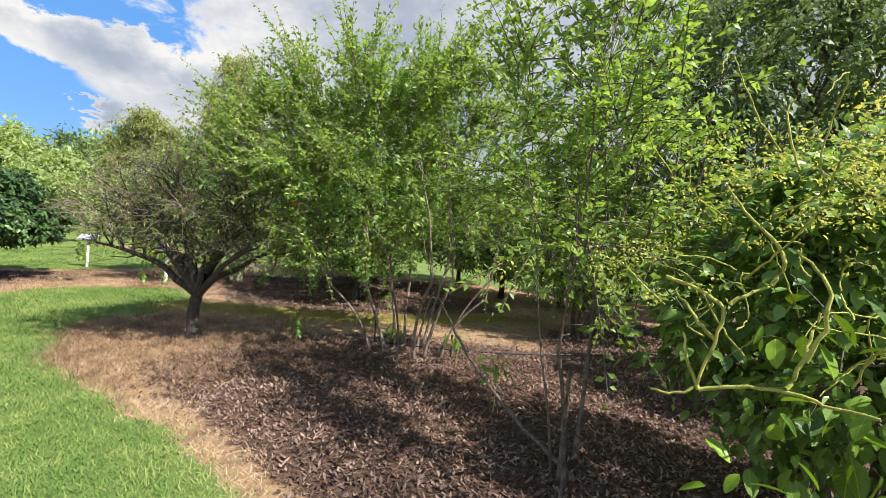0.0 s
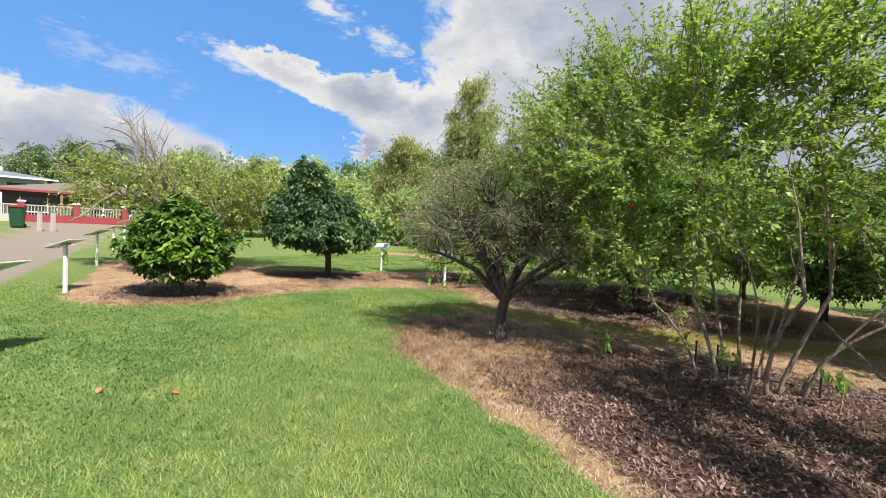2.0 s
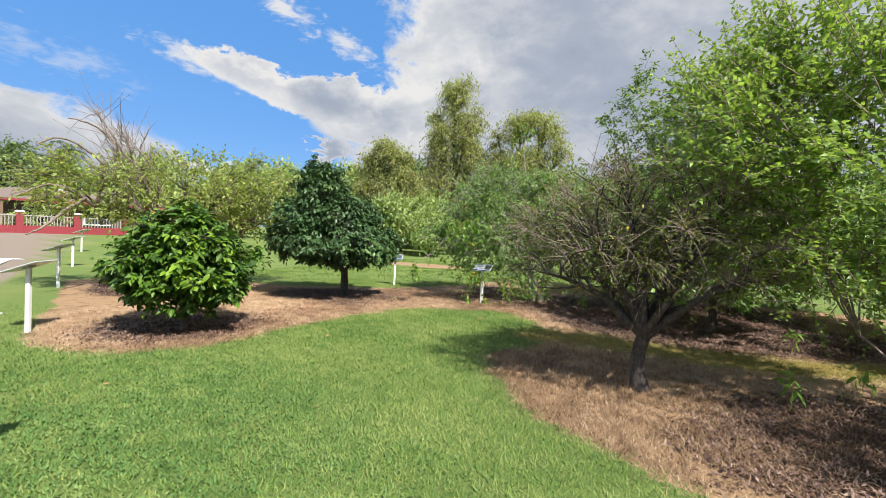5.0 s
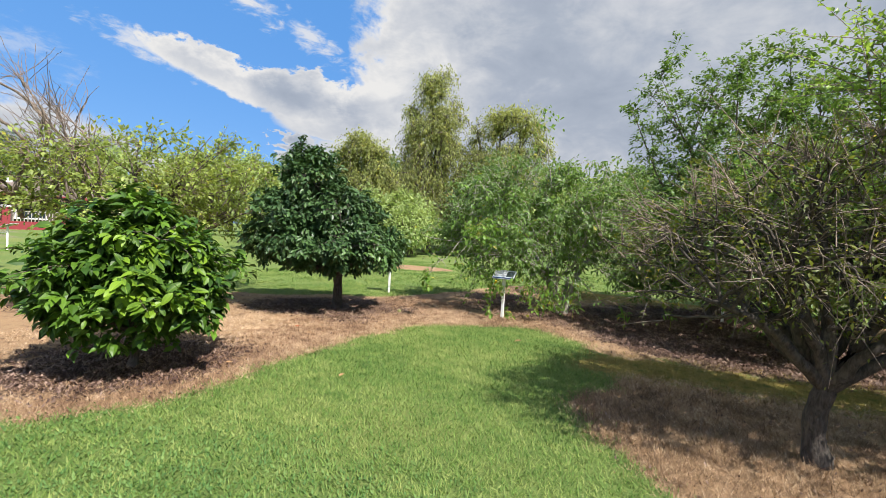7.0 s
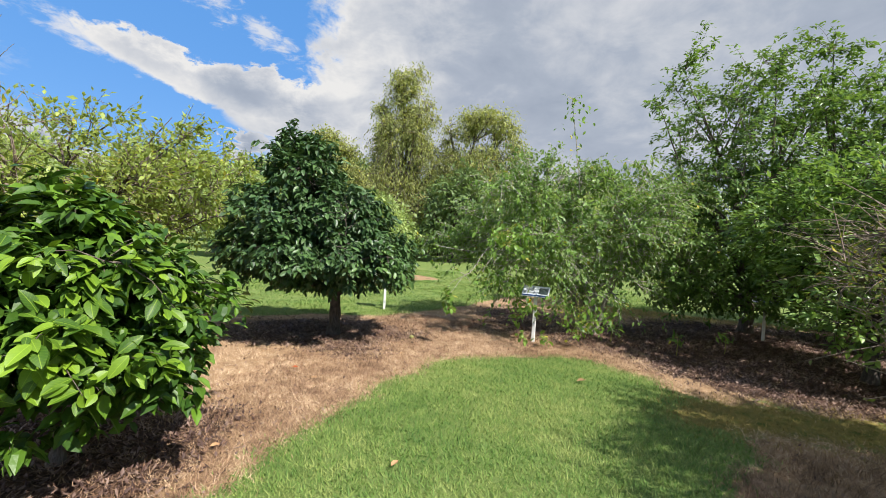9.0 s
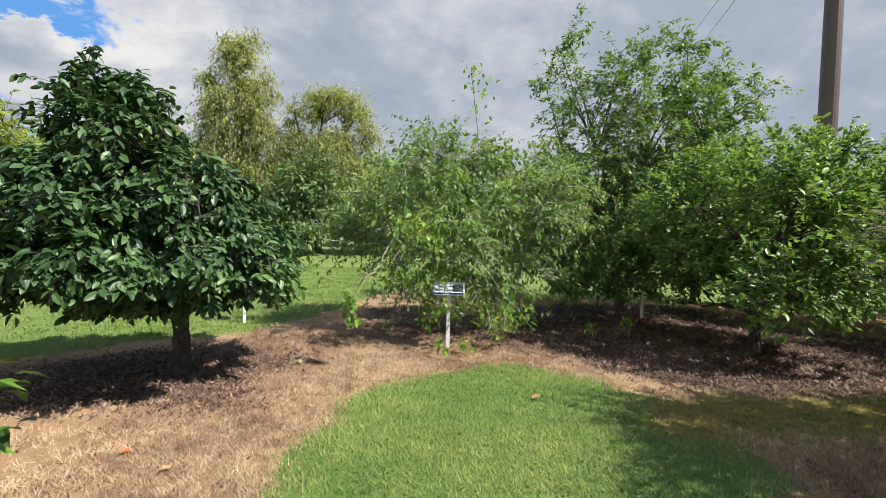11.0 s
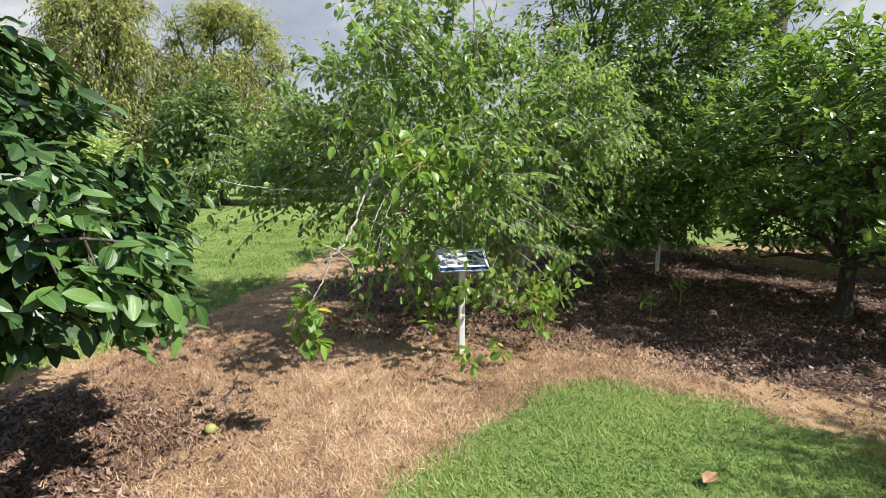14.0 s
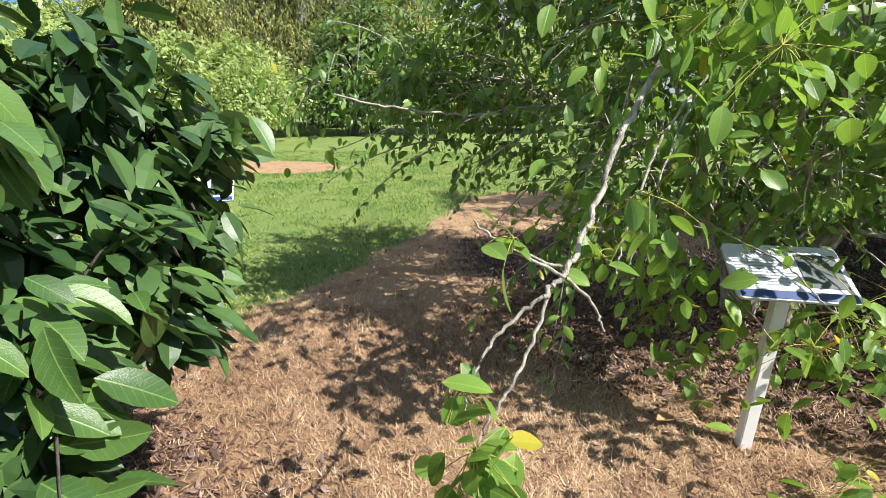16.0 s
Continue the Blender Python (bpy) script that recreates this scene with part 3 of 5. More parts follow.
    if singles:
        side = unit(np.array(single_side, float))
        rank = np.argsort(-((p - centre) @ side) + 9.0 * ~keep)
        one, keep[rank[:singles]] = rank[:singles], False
    v, f = scatter_leaves(shape, p[keep], way[keep], up[keep], size[keep])
    mesh_part("crown", tri_mesh("crown", v, f, leaf_mat), root, kind="stuff")
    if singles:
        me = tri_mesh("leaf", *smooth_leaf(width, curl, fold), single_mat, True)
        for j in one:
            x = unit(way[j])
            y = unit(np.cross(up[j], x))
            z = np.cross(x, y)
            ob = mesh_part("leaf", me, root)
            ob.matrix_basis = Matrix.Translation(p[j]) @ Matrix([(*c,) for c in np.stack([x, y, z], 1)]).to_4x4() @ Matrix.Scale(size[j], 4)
    return root


# ---- the ground ----


def polygon_depth(px, py, poly):
    """How far points lie inside a closed outline (negative outside)."""
    poly = np.asarray(poly, float)
    best = np.full(px.shape, 1e9)
    inside = np.zeros(px.shape, bool)
    for (x0, y0), (x1, y1) in zip(poly, np.roll(poly, -1, axis=0)):
        dx, dy = x1 - x0, y1 - y0
        t = np.clip(((px - x0) * dx + (py - y0) * dy) / (dx * dx + dy * dy), 0, 1)
        best = np.minimum(best, np.hypot(px - x0 - t * dx, py - y0 - t * dy))
        cross = ((y0 > py) != (y1 > py)) & (px < dx * (py - y0) / (dy if dy else 1e-9) + x0)
        inside ^= cross
    return np.where(inside, best, -best)


# beds of straw and mulch that border the lawn
BED_EAST = [(-1.0, 2.4), (-1.6, 2.9), (-2.3, 3.42), (-3.2, 3.92), (-4.1, 4.65), (-4.72, 5.4), (-4.85, 6.0), (-4.45, 6.75), (-4.4, 7.5),
            (-4.52, 8.05), (-4.75, 8.65), (-5.25, 9.08), (-5.85, 9.3), (-6.8, 8.78), (-7.4, 8.2), (-7.7, 7.4), (-7.82, 6.5), (-7.95, 5.6),
            (-7.93, 4.85), (-8.05, 4.4), (-8.4, 3.82), (-9.0, 3.48), (-9.6, 3.42), (-10.4, 3.7), (-12.2, 4.9), (-15.4, 6.7), (-15.6, 8.2), (-13.6, 8.9),
            (-11.2, 9.6), (-10.2, 10.4), (-9.1, 11.0), (-8.6, 11.8), (-7.9, 13.6), (-7.2, 15.8), (-6.0, 16.6), (-3.0, 15.4), (0.5, 14.6),
            (5.0, 13.0), (9.0, 10.0), (9.5, 3.0), (7.0, -1.5), (2.6, -1.2), (0.6, 0.9)]
MULCH = [(0.6, 4.0, 2.4), (-0.9, 4.6, 1.8), (-1.9, 4.55, 0.95), (2.6, 3.0, 2.6), (4.5, 6.0, 3.0), (-2.3, 9.6, 2.1), (-0.3, 9.6, 1.6), (-3.6, 9.9, 1.4), (-4.8, 11.2, 1.5), (-2.0, 12.6, 2.2),
         (-9.35, 9.2, 1.05), (-9.9, 9.0, 1.0), (-8.5, 8.3, 0.3), (-8.98, 8.63, 0.6), (-8.37, 9.42, 0.35), (-9.15, 5.0, 1.1), (-13.0, 7.6, 1.6), (-6.6, 12.6, 0.9), (-6.55, 11.1, 0.7)]


def ground_masks(x, y):
    """Shares of straw, mulch, thin yellowing grass and road at places of the ground."""
    bed = polygon_depth(x, y, BED_EAST)
    bed = bed + 0.07 * np.sin(3.1 * x + 1.7 * y) * np.sin(2.3 * y - 1.1 * x) + 0.05 * np.sin(7.3 * x - 2.0 * y) * np.cos(6.1 * y + 3.3 * x)
    straw = np.clip(0.5 + bed / 0.22, 0, 1)
    mulch = np.zeros_like(x)
    for cx, cy, r in MULCH:
        mulch = np.maximum(mulch, np.clip(0.5 + (r - np.hypot(x - cx, y - cy)) / 0.9, 0, 1))
    mulch *= np.clip(bed / 0.5, 0, 1)
    strip = np.abs((y - 7.35) - 0.16 * (x + 4.4) - 0.25 * np.sin(x * 1.1))
    thin = np.clip(1.15 - strip / 0.75, 0, 1) * np.clip((x + 5.2) / 0.7, 0, 1) * np.clip((3.0 - x) / 2, 0, 1)
    far_thin = np.clip((y - 13.8 - 0.2 * x) / 1.5, 0, 1) * np.clip((x + 7) / 2, 0, 1) * (bed > 0)
    thin = np.maximum(thin, 0.8 * far_thin)
    straw, mulch = straw * (1 - 0.9 * thin), mulch * (1 - thin)
    along = (x + 10.8) * -0.866 + (y - 2.8) * 0.5
    across = -((x + 10.8) * 0.5 + (y - 2.8) * 0.866)
    road = np.clip(0.5 + (across - 0.0) / 0.12, 0, 1) * np.clip(0.5 + (3.3 + np.clip((along - 18) * 0.12, 0, 2) - across) / 0.12, 0, 1)
    pad = np.clip(0.5 + (1.5 - np.hypot((x + 12.6) * 0.6, (y - 19.6) * 1.2) + 0.5 * np.sin(1.3 * x + y) * np.cos(0.9 * y - x)) / 0.8, 0, 1)
    return np.maximum(straw, pad), mulch, thin, road


def ground_height(x, y):
    rise = np.clip((-x - 20) / 14, 0, 1)
    low = 0.45 * rise * rise * (3 - 2 * rise)
    return low + 0.012 * np.sin(x * 1.9 + 0.6 * y) * np.cos(y * 1.6 - 0.4 * x)


def build_ground():
    near_x, near_y = np.arange(-19, 8.01, 0.12), np.arange(-3, 20.01, 0.12)
    out = np.array([0.4, 1, 2, 3.5, 5, 7, 9, 12, 15, 18, 22, 27, 34, 45, 60, 90, 150, 300, 700])
    gx = np.concatenate([near_x[0] - out[::-1], near_x, near_x[-1] + out])
    gy = np.concatenate([near_y[0] - out[::-1], near_y, near_y[-1] + out])
    x, y = np.meshgrid(gx, gy)
    z = ground_height(x, y)
    n, m = len(gx), len(gy)
    i = (np.arange(m - 1)[:, None] * n + np.arange(n - 1)[None]).ravel()
    tris = np.concatenate([np.stack([i, i + 1, i + n + 1], 1), np.stack([i, i + n + 1, i + n], 1)])
    me = tri_mesh("ground", np.stack([x, y, z], -1), tris, "ground", True)
    for key, values in zip(("straw", "mulch", "thin", "road"), ground_masks(x, y)):
        me.attributes.new(key, "FLOAT", "POINT").data.foreach_set("value", values.ravel().astype(np.float32))
    ob = new("ground", me)
    tagged(ob, "mown green lawn with straw and brown mulch beds", "ground", kind="structure")


build_ground()


def blades(name, label, mat, count, where, height, width, lying, seed, size_far=0.0, area=(-11.5, 3.0, -0.6, 15.0), wide_leaf=False, category="grass"):
    """Many small blades, straws or dead leaves strewn over one kind of ground."""
    rng = np.random.default_rng(seed)
    x, y = rng.uniform(area[0], area[1], count * 3), rng.uniform(area[2], area[3], count * 3)
    masks = ground_masks(x + rng.normal(0, 0.09, count * 3), y + rng.normal(0, 0.09, count * 3))
    ok = rng.random(count * 3) < where(x, y, *masks)
    x, y = x[ok][:count], y[ok][:count]
    n = len(x)
    p = np.stack([x, y, ground_height(x, y)], -1)
    a = rng.random(n) * 2 * np.pi
    tilt = rng.normal(lying, 0.25, n)
    way = np.stack([np.cos(a) * np.sin(tilt), np.sin(a) * np.sin(tilt), np.abs(np.cos(tilt)) + 0.02], -1)
    side = np.stack([-np.sin(a), np.cos(a), rng.normal(0, 0.25, n)], -1)
    h = height * rng.uniform(0.5, 1.4, n)[:, None]
    w = width * rng.uniform(0.6, 1.3, n)[:, None]
    if wide_leaf:
        v = np.stack([p, p + way * h * 0.5 + side * w, p + way * h + np.array([0, 0, 0.006]), p + way * h * 0.5 - side * w], 1)
        v[:, :, 2] += rng.uniform(0.002, 0.016, n)[:, None]
        f = np.array([(0, 1, 2), (0, 2, 3)])
    else:
        bend = p + way * h + np.stack([np.cos(a), np.sin(a), np.zeros(n)], -1) * h * 0.25
        v = np.stack([p - side * w, p + side * w, bend], 1)
        f = np.array([(0, 1, 2)])
    t = f[None] + (np.arange(n) * v.shape[1])[:, None, None]
    ob = new(name, tri_mesh(name, v, t, mat))
    tagged(ob, label, category, kind="stuff")


def clumps(x, y):
    """Uneven cover: thick and thin patches of a hand's width and more."""
    a = np.sin(5.1 * x + 2.6 * np.sin(2.3 * y)) * np.sin(4.7 * y + 2.2 * np.sin(3.1 * x))
    c = np.sin(13.0 * x + 3.1 * np.sin(6.1 * y)) * np.sin(12.1 * y + 2.7 * np.sin(7.3 * x))
    return np.clip(0.55 + 0.4 * a + 0.4 * c, 0.08, 1)


def near_walk(x, y):
    """Thinner towards the places far from the path."""
    d = np.minimum(np.hypot(x + 3.0, y - 1.2) * 0.7, np.hypot(x + 6.6, y - 6.0) * 0.7)
    return np.clip(1.25 - d * 0.2, 0.12, 1)


def fade(x, y):
    """Thins the blades out towards the rim of the planted lawn."""
    return np.clip((3.0 - x) / 3.0, 0, 1) * np.clip((x + 13.0) / 2.5, 0, 1) * np.clip((y + 4.0) / 3.5, 0, 1) * np.clip((13.0 - y) / 2.5, 0, 1)


blades("lawn_grass", "short mown bright green lawn grass", "grass", 480000, lambda x, y, s, m, t, r: (s + t < 0.45) * (r < 0.3) * near_walk(x, y) * fade(x, y), 0.036, 0.0036, 0.75, 3, area=(-13.0, 3.0, -4.0, 13.0))
blades("far_lawn_grass", "tufted pale green lawn grass beyond the beds", "grass", 130000, lambda x, y, s, m, t, r: (s + t < 0.4) * (r < 0.3) * clumps(x * 0.4, y * 0.4), 0.05, 0.006, 0.8, 33, area=(-15.0, -3.0, 10.5, 24.0))
blades("clover_patches", "low blue-green clover spreading in the lawn", "clover", 38000, lambda x, y, s, m, t, r: (s + t < 0.3) * (r < 0.2) * np.clip(1.3 - np.hypot((x + 6.7) * 0.55 - (y - 2.7) * 0.3, (y - 2.7) * 0.8 + (x + 6.7) * 0.2) * 0.75, 0, 1) * clumps(x * 0.5, y * 0.5), 0.024, 0.007, 1.1, 23, area=(-10.0, -3.6, 0.3, 5.2), wide_leaf=True)
blades("dry_straw", "dry tan cut grass lying on the bed", "straw", 360000, lambda x, y, s, m, t, r: (s > 0.4) * (1 - 0.93 * m) * clumps(x, y) * np.clip(near_walk(x, y) + 0.2, 0, 1), 0.042, 0.0018, 0.95, 4)
blades("dry_thatch", "matted brown and tan dead grass on the bed", "thatch", 150000, lambda x, y, s, m, t, r: (s > 0.45) * (1 - 0.8 * m) * (1.15 - clumps(x, y)), 0.036, 0.0026, 0.85, 14, area=(-9.2, -4.6, 3.4, 11.4), category="straw")
blades("yellowing_grass", "thin yellowing grass between the mulch beds", "sage", 40000, lambda x, y, s, m, t, r: (t > 0.25) * 1.0, 0.04, 0.003, 0.8, 5, area=(-5.5, 3.0, 5.5, 15.5))
blades("dry_tufts", "rusty brown dry grass tufts round the small tree", "tuft", 42000, lambda x, y, s, m, t, r: (np.hypot(x + 3.2, y - 5.4) < 2.3) * np.clip(2.3 - np.hypot(x + 3.2, y - 5.4), 0.05, 1) * (s > 0.45) * clumps(x * 0.8, y * 0.8), 0.07, 0.0022, 0.85, 8, area=(-5.6, -0.9, 2.9, 7.8))
blades("scattered_litter", "scattered brown leaf bits lying in the straw", "litter", 16000, lambda x, y, s, m, t, r: (s > 0.6) * (0.25 + m), 0.036, 0.008, 1.3, 9, wide_leaf=True, category="leaf litter")
blades("leaf_litter", "brown dead leaves and bark chips covering the beds", "litter", 100000, lambda x, y, s, m, t, r: (m > 0.3) * m, 0.042, 0.0095, 1.3, 6, area=(-14.0, 4.5, 0.3, 14.0), wide_leaf=True, category="leaf litter")

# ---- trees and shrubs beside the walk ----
# single_side points sunward: outer leaves there are painted brighter than the crown
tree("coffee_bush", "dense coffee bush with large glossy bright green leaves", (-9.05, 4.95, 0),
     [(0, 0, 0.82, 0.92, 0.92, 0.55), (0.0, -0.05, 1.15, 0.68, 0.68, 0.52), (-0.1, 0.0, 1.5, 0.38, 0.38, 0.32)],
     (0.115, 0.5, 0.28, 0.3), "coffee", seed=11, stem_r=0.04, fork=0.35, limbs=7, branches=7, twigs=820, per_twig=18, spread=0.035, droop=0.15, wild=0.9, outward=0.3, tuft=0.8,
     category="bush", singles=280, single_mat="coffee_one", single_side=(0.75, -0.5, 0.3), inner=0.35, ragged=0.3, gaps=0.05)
# leaves towards the walk take the brightened dark_one colour, the rest stay darker
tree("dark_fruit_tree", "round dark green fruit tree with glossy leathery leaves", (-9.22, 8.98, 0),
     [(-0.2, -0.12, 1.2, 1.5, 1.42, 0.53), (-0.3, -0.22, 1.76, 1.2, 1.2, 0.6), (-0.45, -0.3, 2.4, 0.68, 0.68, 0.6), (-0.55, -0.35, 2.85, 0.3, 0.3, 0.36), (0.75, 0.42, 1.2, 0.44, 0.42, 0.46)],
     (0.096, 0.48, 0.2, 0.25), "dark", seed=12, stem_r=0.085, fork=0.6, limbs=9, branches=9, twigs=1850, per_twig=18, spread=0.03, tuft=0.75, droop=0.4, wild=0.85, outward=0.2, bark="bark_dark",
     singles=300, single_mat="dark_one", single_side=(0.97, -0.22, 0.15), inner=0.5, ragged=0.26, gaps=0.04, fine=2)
tree("twiggy_tree", "small half-bare tree with dense brown twigs and few leaves", (-3.09, 5.6, 0),
     [(-0.3, 0, 1.55, 1.35, 1.2, 0.6), (-0.1, 0, 2.0, 1.0, 1.0, 0.5), (0.45, 0.1, 1.4, 1.05, 1.0, 0.5)],
     (0.045, 0.42, 0.12, 0.2), "olive", seed=13, stem_r=0.072, fork=0.55, limbs=13, branches=14, twigs=3200, per_twig=6, spread=0.03, droop=0.1, bark="bark_dark",
     twig_mat="twig", twig_r=0.004, inner=0.3, ragged=0.3, bare=1500, fine=False, limb_reach=0.75, shoots=420, shoot_len=(0.2, 0.42), shoot_up=0.4, shoot_bend=0.05, shoot_leaves=5)
POM = dict(leaf=(0.078, 0.48, 0.15, 0.25), leaf_mat="pom", twig_mat="twig", spread=0.025, droop=0.0, category="shrub", group="pomegranate shrubs", fine=False, twig_len=0.3, wild=0.8)
tree("pomegranate_shrub", "tall many-stemmed shrub with small bright green leaves", (-0.4, 5.65, 0),
     [(-1.7, -0.2, 2.55, 0.85, 0.8, 0.75), (-1.6, 0.45, 3.1, 0.85, 0.85, 0.8), (-0.6, 0.1, 3.4, 0.9, 0.9, 0.8), (0.5, 0.1, 3.1, 1.05, 1.0, 1.0), (-0.7, 0.0, 2.1, 1.3, 1.0, 0.7), (-0.9, 0.1, 1.4, 0.9, 0.8, 0.42), (0.5, -0.1, 1.95, 0.9, 0.8, 0.6)],
     seed=14, stems=11, bark="twig", stem_r=0.022, fork=0.9, limbs=22, branches=8, twigs=900, per_twig=11, ragged=0.4, gaps=0.22, stem_spread=0.6, shoots=1150, shoot_len=(0.35, 1.0), shoot_up=0.55, shoot_bend=0.1, shoot_leaves=30, **POM)
tree("pomegranate_shrub", "tall many-stemmed shrub with small bright green leaves", (0.95, 2.95, 0),
     [(0.2, 0.3, 2.3, 0.8, 0.85, 0.8), (0.1, 0.5, 3.2, 0.8, 0.85, 0.9), (0.25, 0.3, 1.5, 0.7, 0.7, 0.5)],
     seed=15, stems=4, bark="bark", stem_r=0.017, fork=0.85, limbs=10, branches=7, twigs=420, per_twig=9, ragged=0.45, gaps=0.18, stem_spread=0.32, shoots=330, shoot_len=(0.35, 0.85), shoot_up=0.5, shoot_bend=0.2, shoot_leaves=22, **{**POM, "leaf": (0.074, 0.5, 0.15, 0.25), "twig_mat": "bark"})
tree("pomegranate_shrub", "tall many-stemmed shrub standing behind the others", (2.3, 7.5, 0),
     [(0, 0, 2.0, 1.5, 1.4, 1.0), (0.1, 0.2, 2.7, 1.2, 1.1, 0.7), (0, 0, 1.1, 1.2, 1.1, 0.6)],
     seed=25, stems=6, stem_r=0.036, fork=0.8, limbs=11, branches=7, twigs=1100, per_twig=11, ragged=0.4, gaps=0.1, stem_spread=0.35, shoots=700, shoot_len=(0.4, 1.0), shoot_up=0.6, shoot_bend=0.1, shoot_leaves=28, **POM)
tree("vine_covered_shrub", "shrub with broad leaves overgrown by yellow-green vine", (2.35, 2.45, 0),
     [(0, 0, 1.15, 1.05, 1.0, 0.85), (0.1, 0.2, 1.75, 0.95, 0.95, 0.55)],
     (0.095, 0.55, 0.2, 0.2), "citrus", seed=16, stems=3, stem_r=0.04, fork=0.6, limbs=7, branches=7, twigs=950, per_twig=9, spread=0.05, droop=0.4, category="shrub", gaps=0.05)
tree("dark_shade_tree", "tall dark green broad-leaved tree", (5.4, 7.6, 0),
     [(0, 0, 4.6, 2.8, 2.6, 2.0), (-0.9, -0.6, 3.2, 2.0, 1.8, 1.1), (0.5, 0.3, 6.0, 1.8, 1.8, 1.2)],
     (0.14, 0.42, 0.15, 0.2), "shade", seed=17, stem_r=0.16, fork=1.6, limbs=10, branches=8, twigs=2200, per_twig=12, spread=0.07, droop=0.35, bark="bark_dark", gaps=0.03, fine=False)
tree("mulberry_tree", "drooping mulberry tree with pale stems and light green leaves", (-5.3, 11.35, 0),
     [(-0.6, 0, 1.75, 2.1, 1.5, 1.05), (-0.7, 0.1, 2.6, 1.6, 1.4, 0.95), (0.5, 0.2, 2.2, 1.4, 1.3, 1.2), (-2.0, 0.1, 1.6, 0.9, 0.8, 0.7), (-2.8, 0.1, 1.5, 0.7, 0.5, 0.4), (-1.25, -0.85, 1.15, 0.6, 0.42, 0.85), (-1.3, -1.2, 1.95, 0.7, 0.55, 0.75), (-0.4, -1.2, 1.7, 0.8, 0.5, 0.8), (-0.1, -0.35, 0.7, 1.1, 0.75, 0.55)],
     (0.088, 0.5, 0.25, 0.2), "mulb", seed=18, stems=6, stem_r=0.05, fork=0.7, limbs=16, branches=10, twigs=1300, per_twig=9, spread=0.035, wild=0.75, droop=0.6, bark="bark_pale",
     shoots=760, shoot_len=(0.35, 0.85), shoot_up=0.4, shoot_bend=0.32, shoot_leaves=17, ragged=0.42, gaps=0.18, sag=0.25, singles=290, single_mat="mulb_one", single_side=(-0.45, -0.85, -0.2), twig_r=0.0048)
tree("citrus_tree", "low dense dark green citrus tree", (-1.85, 9.8, 0),
     [(0, 0, 1.85, 1.85, 1.75, 0.9), (0.15, 0, 2.5, 1.55, 1.5, 0.68), (-0.6, -1.0, 1.0, 0.95, 0.75, 0.5), (1.1, 0.1, 1.9, 1.2, 1.2, 0.85), (0.5, -0.9, 1.0, 0.9, 0.8, 0.5), (0.2, 0.9, 0.95, 1.2, 0.7, 0.5)],
     (0.1, 0.45, 0.15, 0.2), "citrus", seed=19, stem_r=0.075, fork=0.55, limbs=11, branches=9, twigs=1700, per_twig=14, gaps=0.08, spread=0.03, tuft=0.6, droop=0.0, bark="bark_dark", inner=0.45, ragged=0.25, shoots=160, shoot_len=(0.2, 0.4), shoot_up=1.0, shoot_bend=0.0, shoot_leaves=12)
tree("tall_fruit_tree", "tall spreading green tree with sparse upright top shoots", (-2.0, 13.2, 0),
     [(-0.2, -0.2, 2.1, 2.6, 2.2, 1.5), (0.3, -0.1, 3.7, 2.3, 2.0, 1.4), (0.8, 0, 5.1, 1.4, 1.3, 1.1), (-1.0, 0.2, 5.4, 0.8, 0.7, 1.0), (-1.7, 0.0, 4.7, 0.7, 0.7, 0.8), (1.5, -0.6, 4.5, 1.1, 1.1, 0.9), (-0.9, -1.1, 1.25, 1.8, 1.2, 0.8), (-1.4, -1.3, 0.8, 1.0, 0.8, 0.5), (-0.3, -0.7, 0.95, 2.3, 1.1, 0.6)],
     (0.115, 0.42, 0.15, 0.2), "tall", seed=20, stem_r=0.13, fork=0.8, limbs=15, branches=9, twigs=2700, per_twig=17, spread=0.04, tuft=0.7, droop=0.2, ragged=0.38, gaps=0.08, fine=False)
tree("yellow_fruit_tree", "spreading tree with sparse yellow-green leaves and bare branches", (-12.7, 7.6, 0),
     [(0.1, 0.1, 2.0, 2.0, 2.0, 1.1), (0.9, 1.1, 2.2, 1.4, 1.4, 1.0), (-1.3, -1.6, 2.1, 1.2, 1.2, 0.9)],
     (0.105, 0.48, 0.15, 0.2), "yellow", seed=21, stem_r=0.1, fork=0.7, limbs=12, branches=10, twigs=2000, per_twig=9, spread=0.05, droop=0.15, bark="bark", twig_mat="twig",
     ragged=0.4, gaps=0.12, bare=450, fine=False, shoots=160, shoot_len=(0.3, 0.7), shoot_up=0.6, shoot_bend=0.05, shoot_leaves=10)


def stem_set(root, name, paths, r0, r1, mat, sides=7, rounds=3):
    """Curved stems given by a few way-points each, as parts of a plant; places are in the world."""
    rng = np.random.default_rng(5)
    base = np.array(root.matrix_world.translation)
    for path in paths:
        p = np.array(path, float) - base
        for _ in range(rounds):
            q = np.empty((2 * len(p), 3))
            q[0::2], q[1::2] = p, np.vstack([(p[:-1] + p[1:]) / 2, p[-1:]])
            p = q[:-1]
            p[1:-1] = (p[:-2] + 2 * p[1:-1] + p[2:]) / 4
        p[1:-1] += rng.normal(size=(len(p) - 2, 3)) * min(0.007, r0 * 0.5)
        v, f = tubes(p[None], np.linspace(r0, r1, len(p))[None], sides)
        mesh_part(name, tri_mesh(name, v, f, mat, True), root)


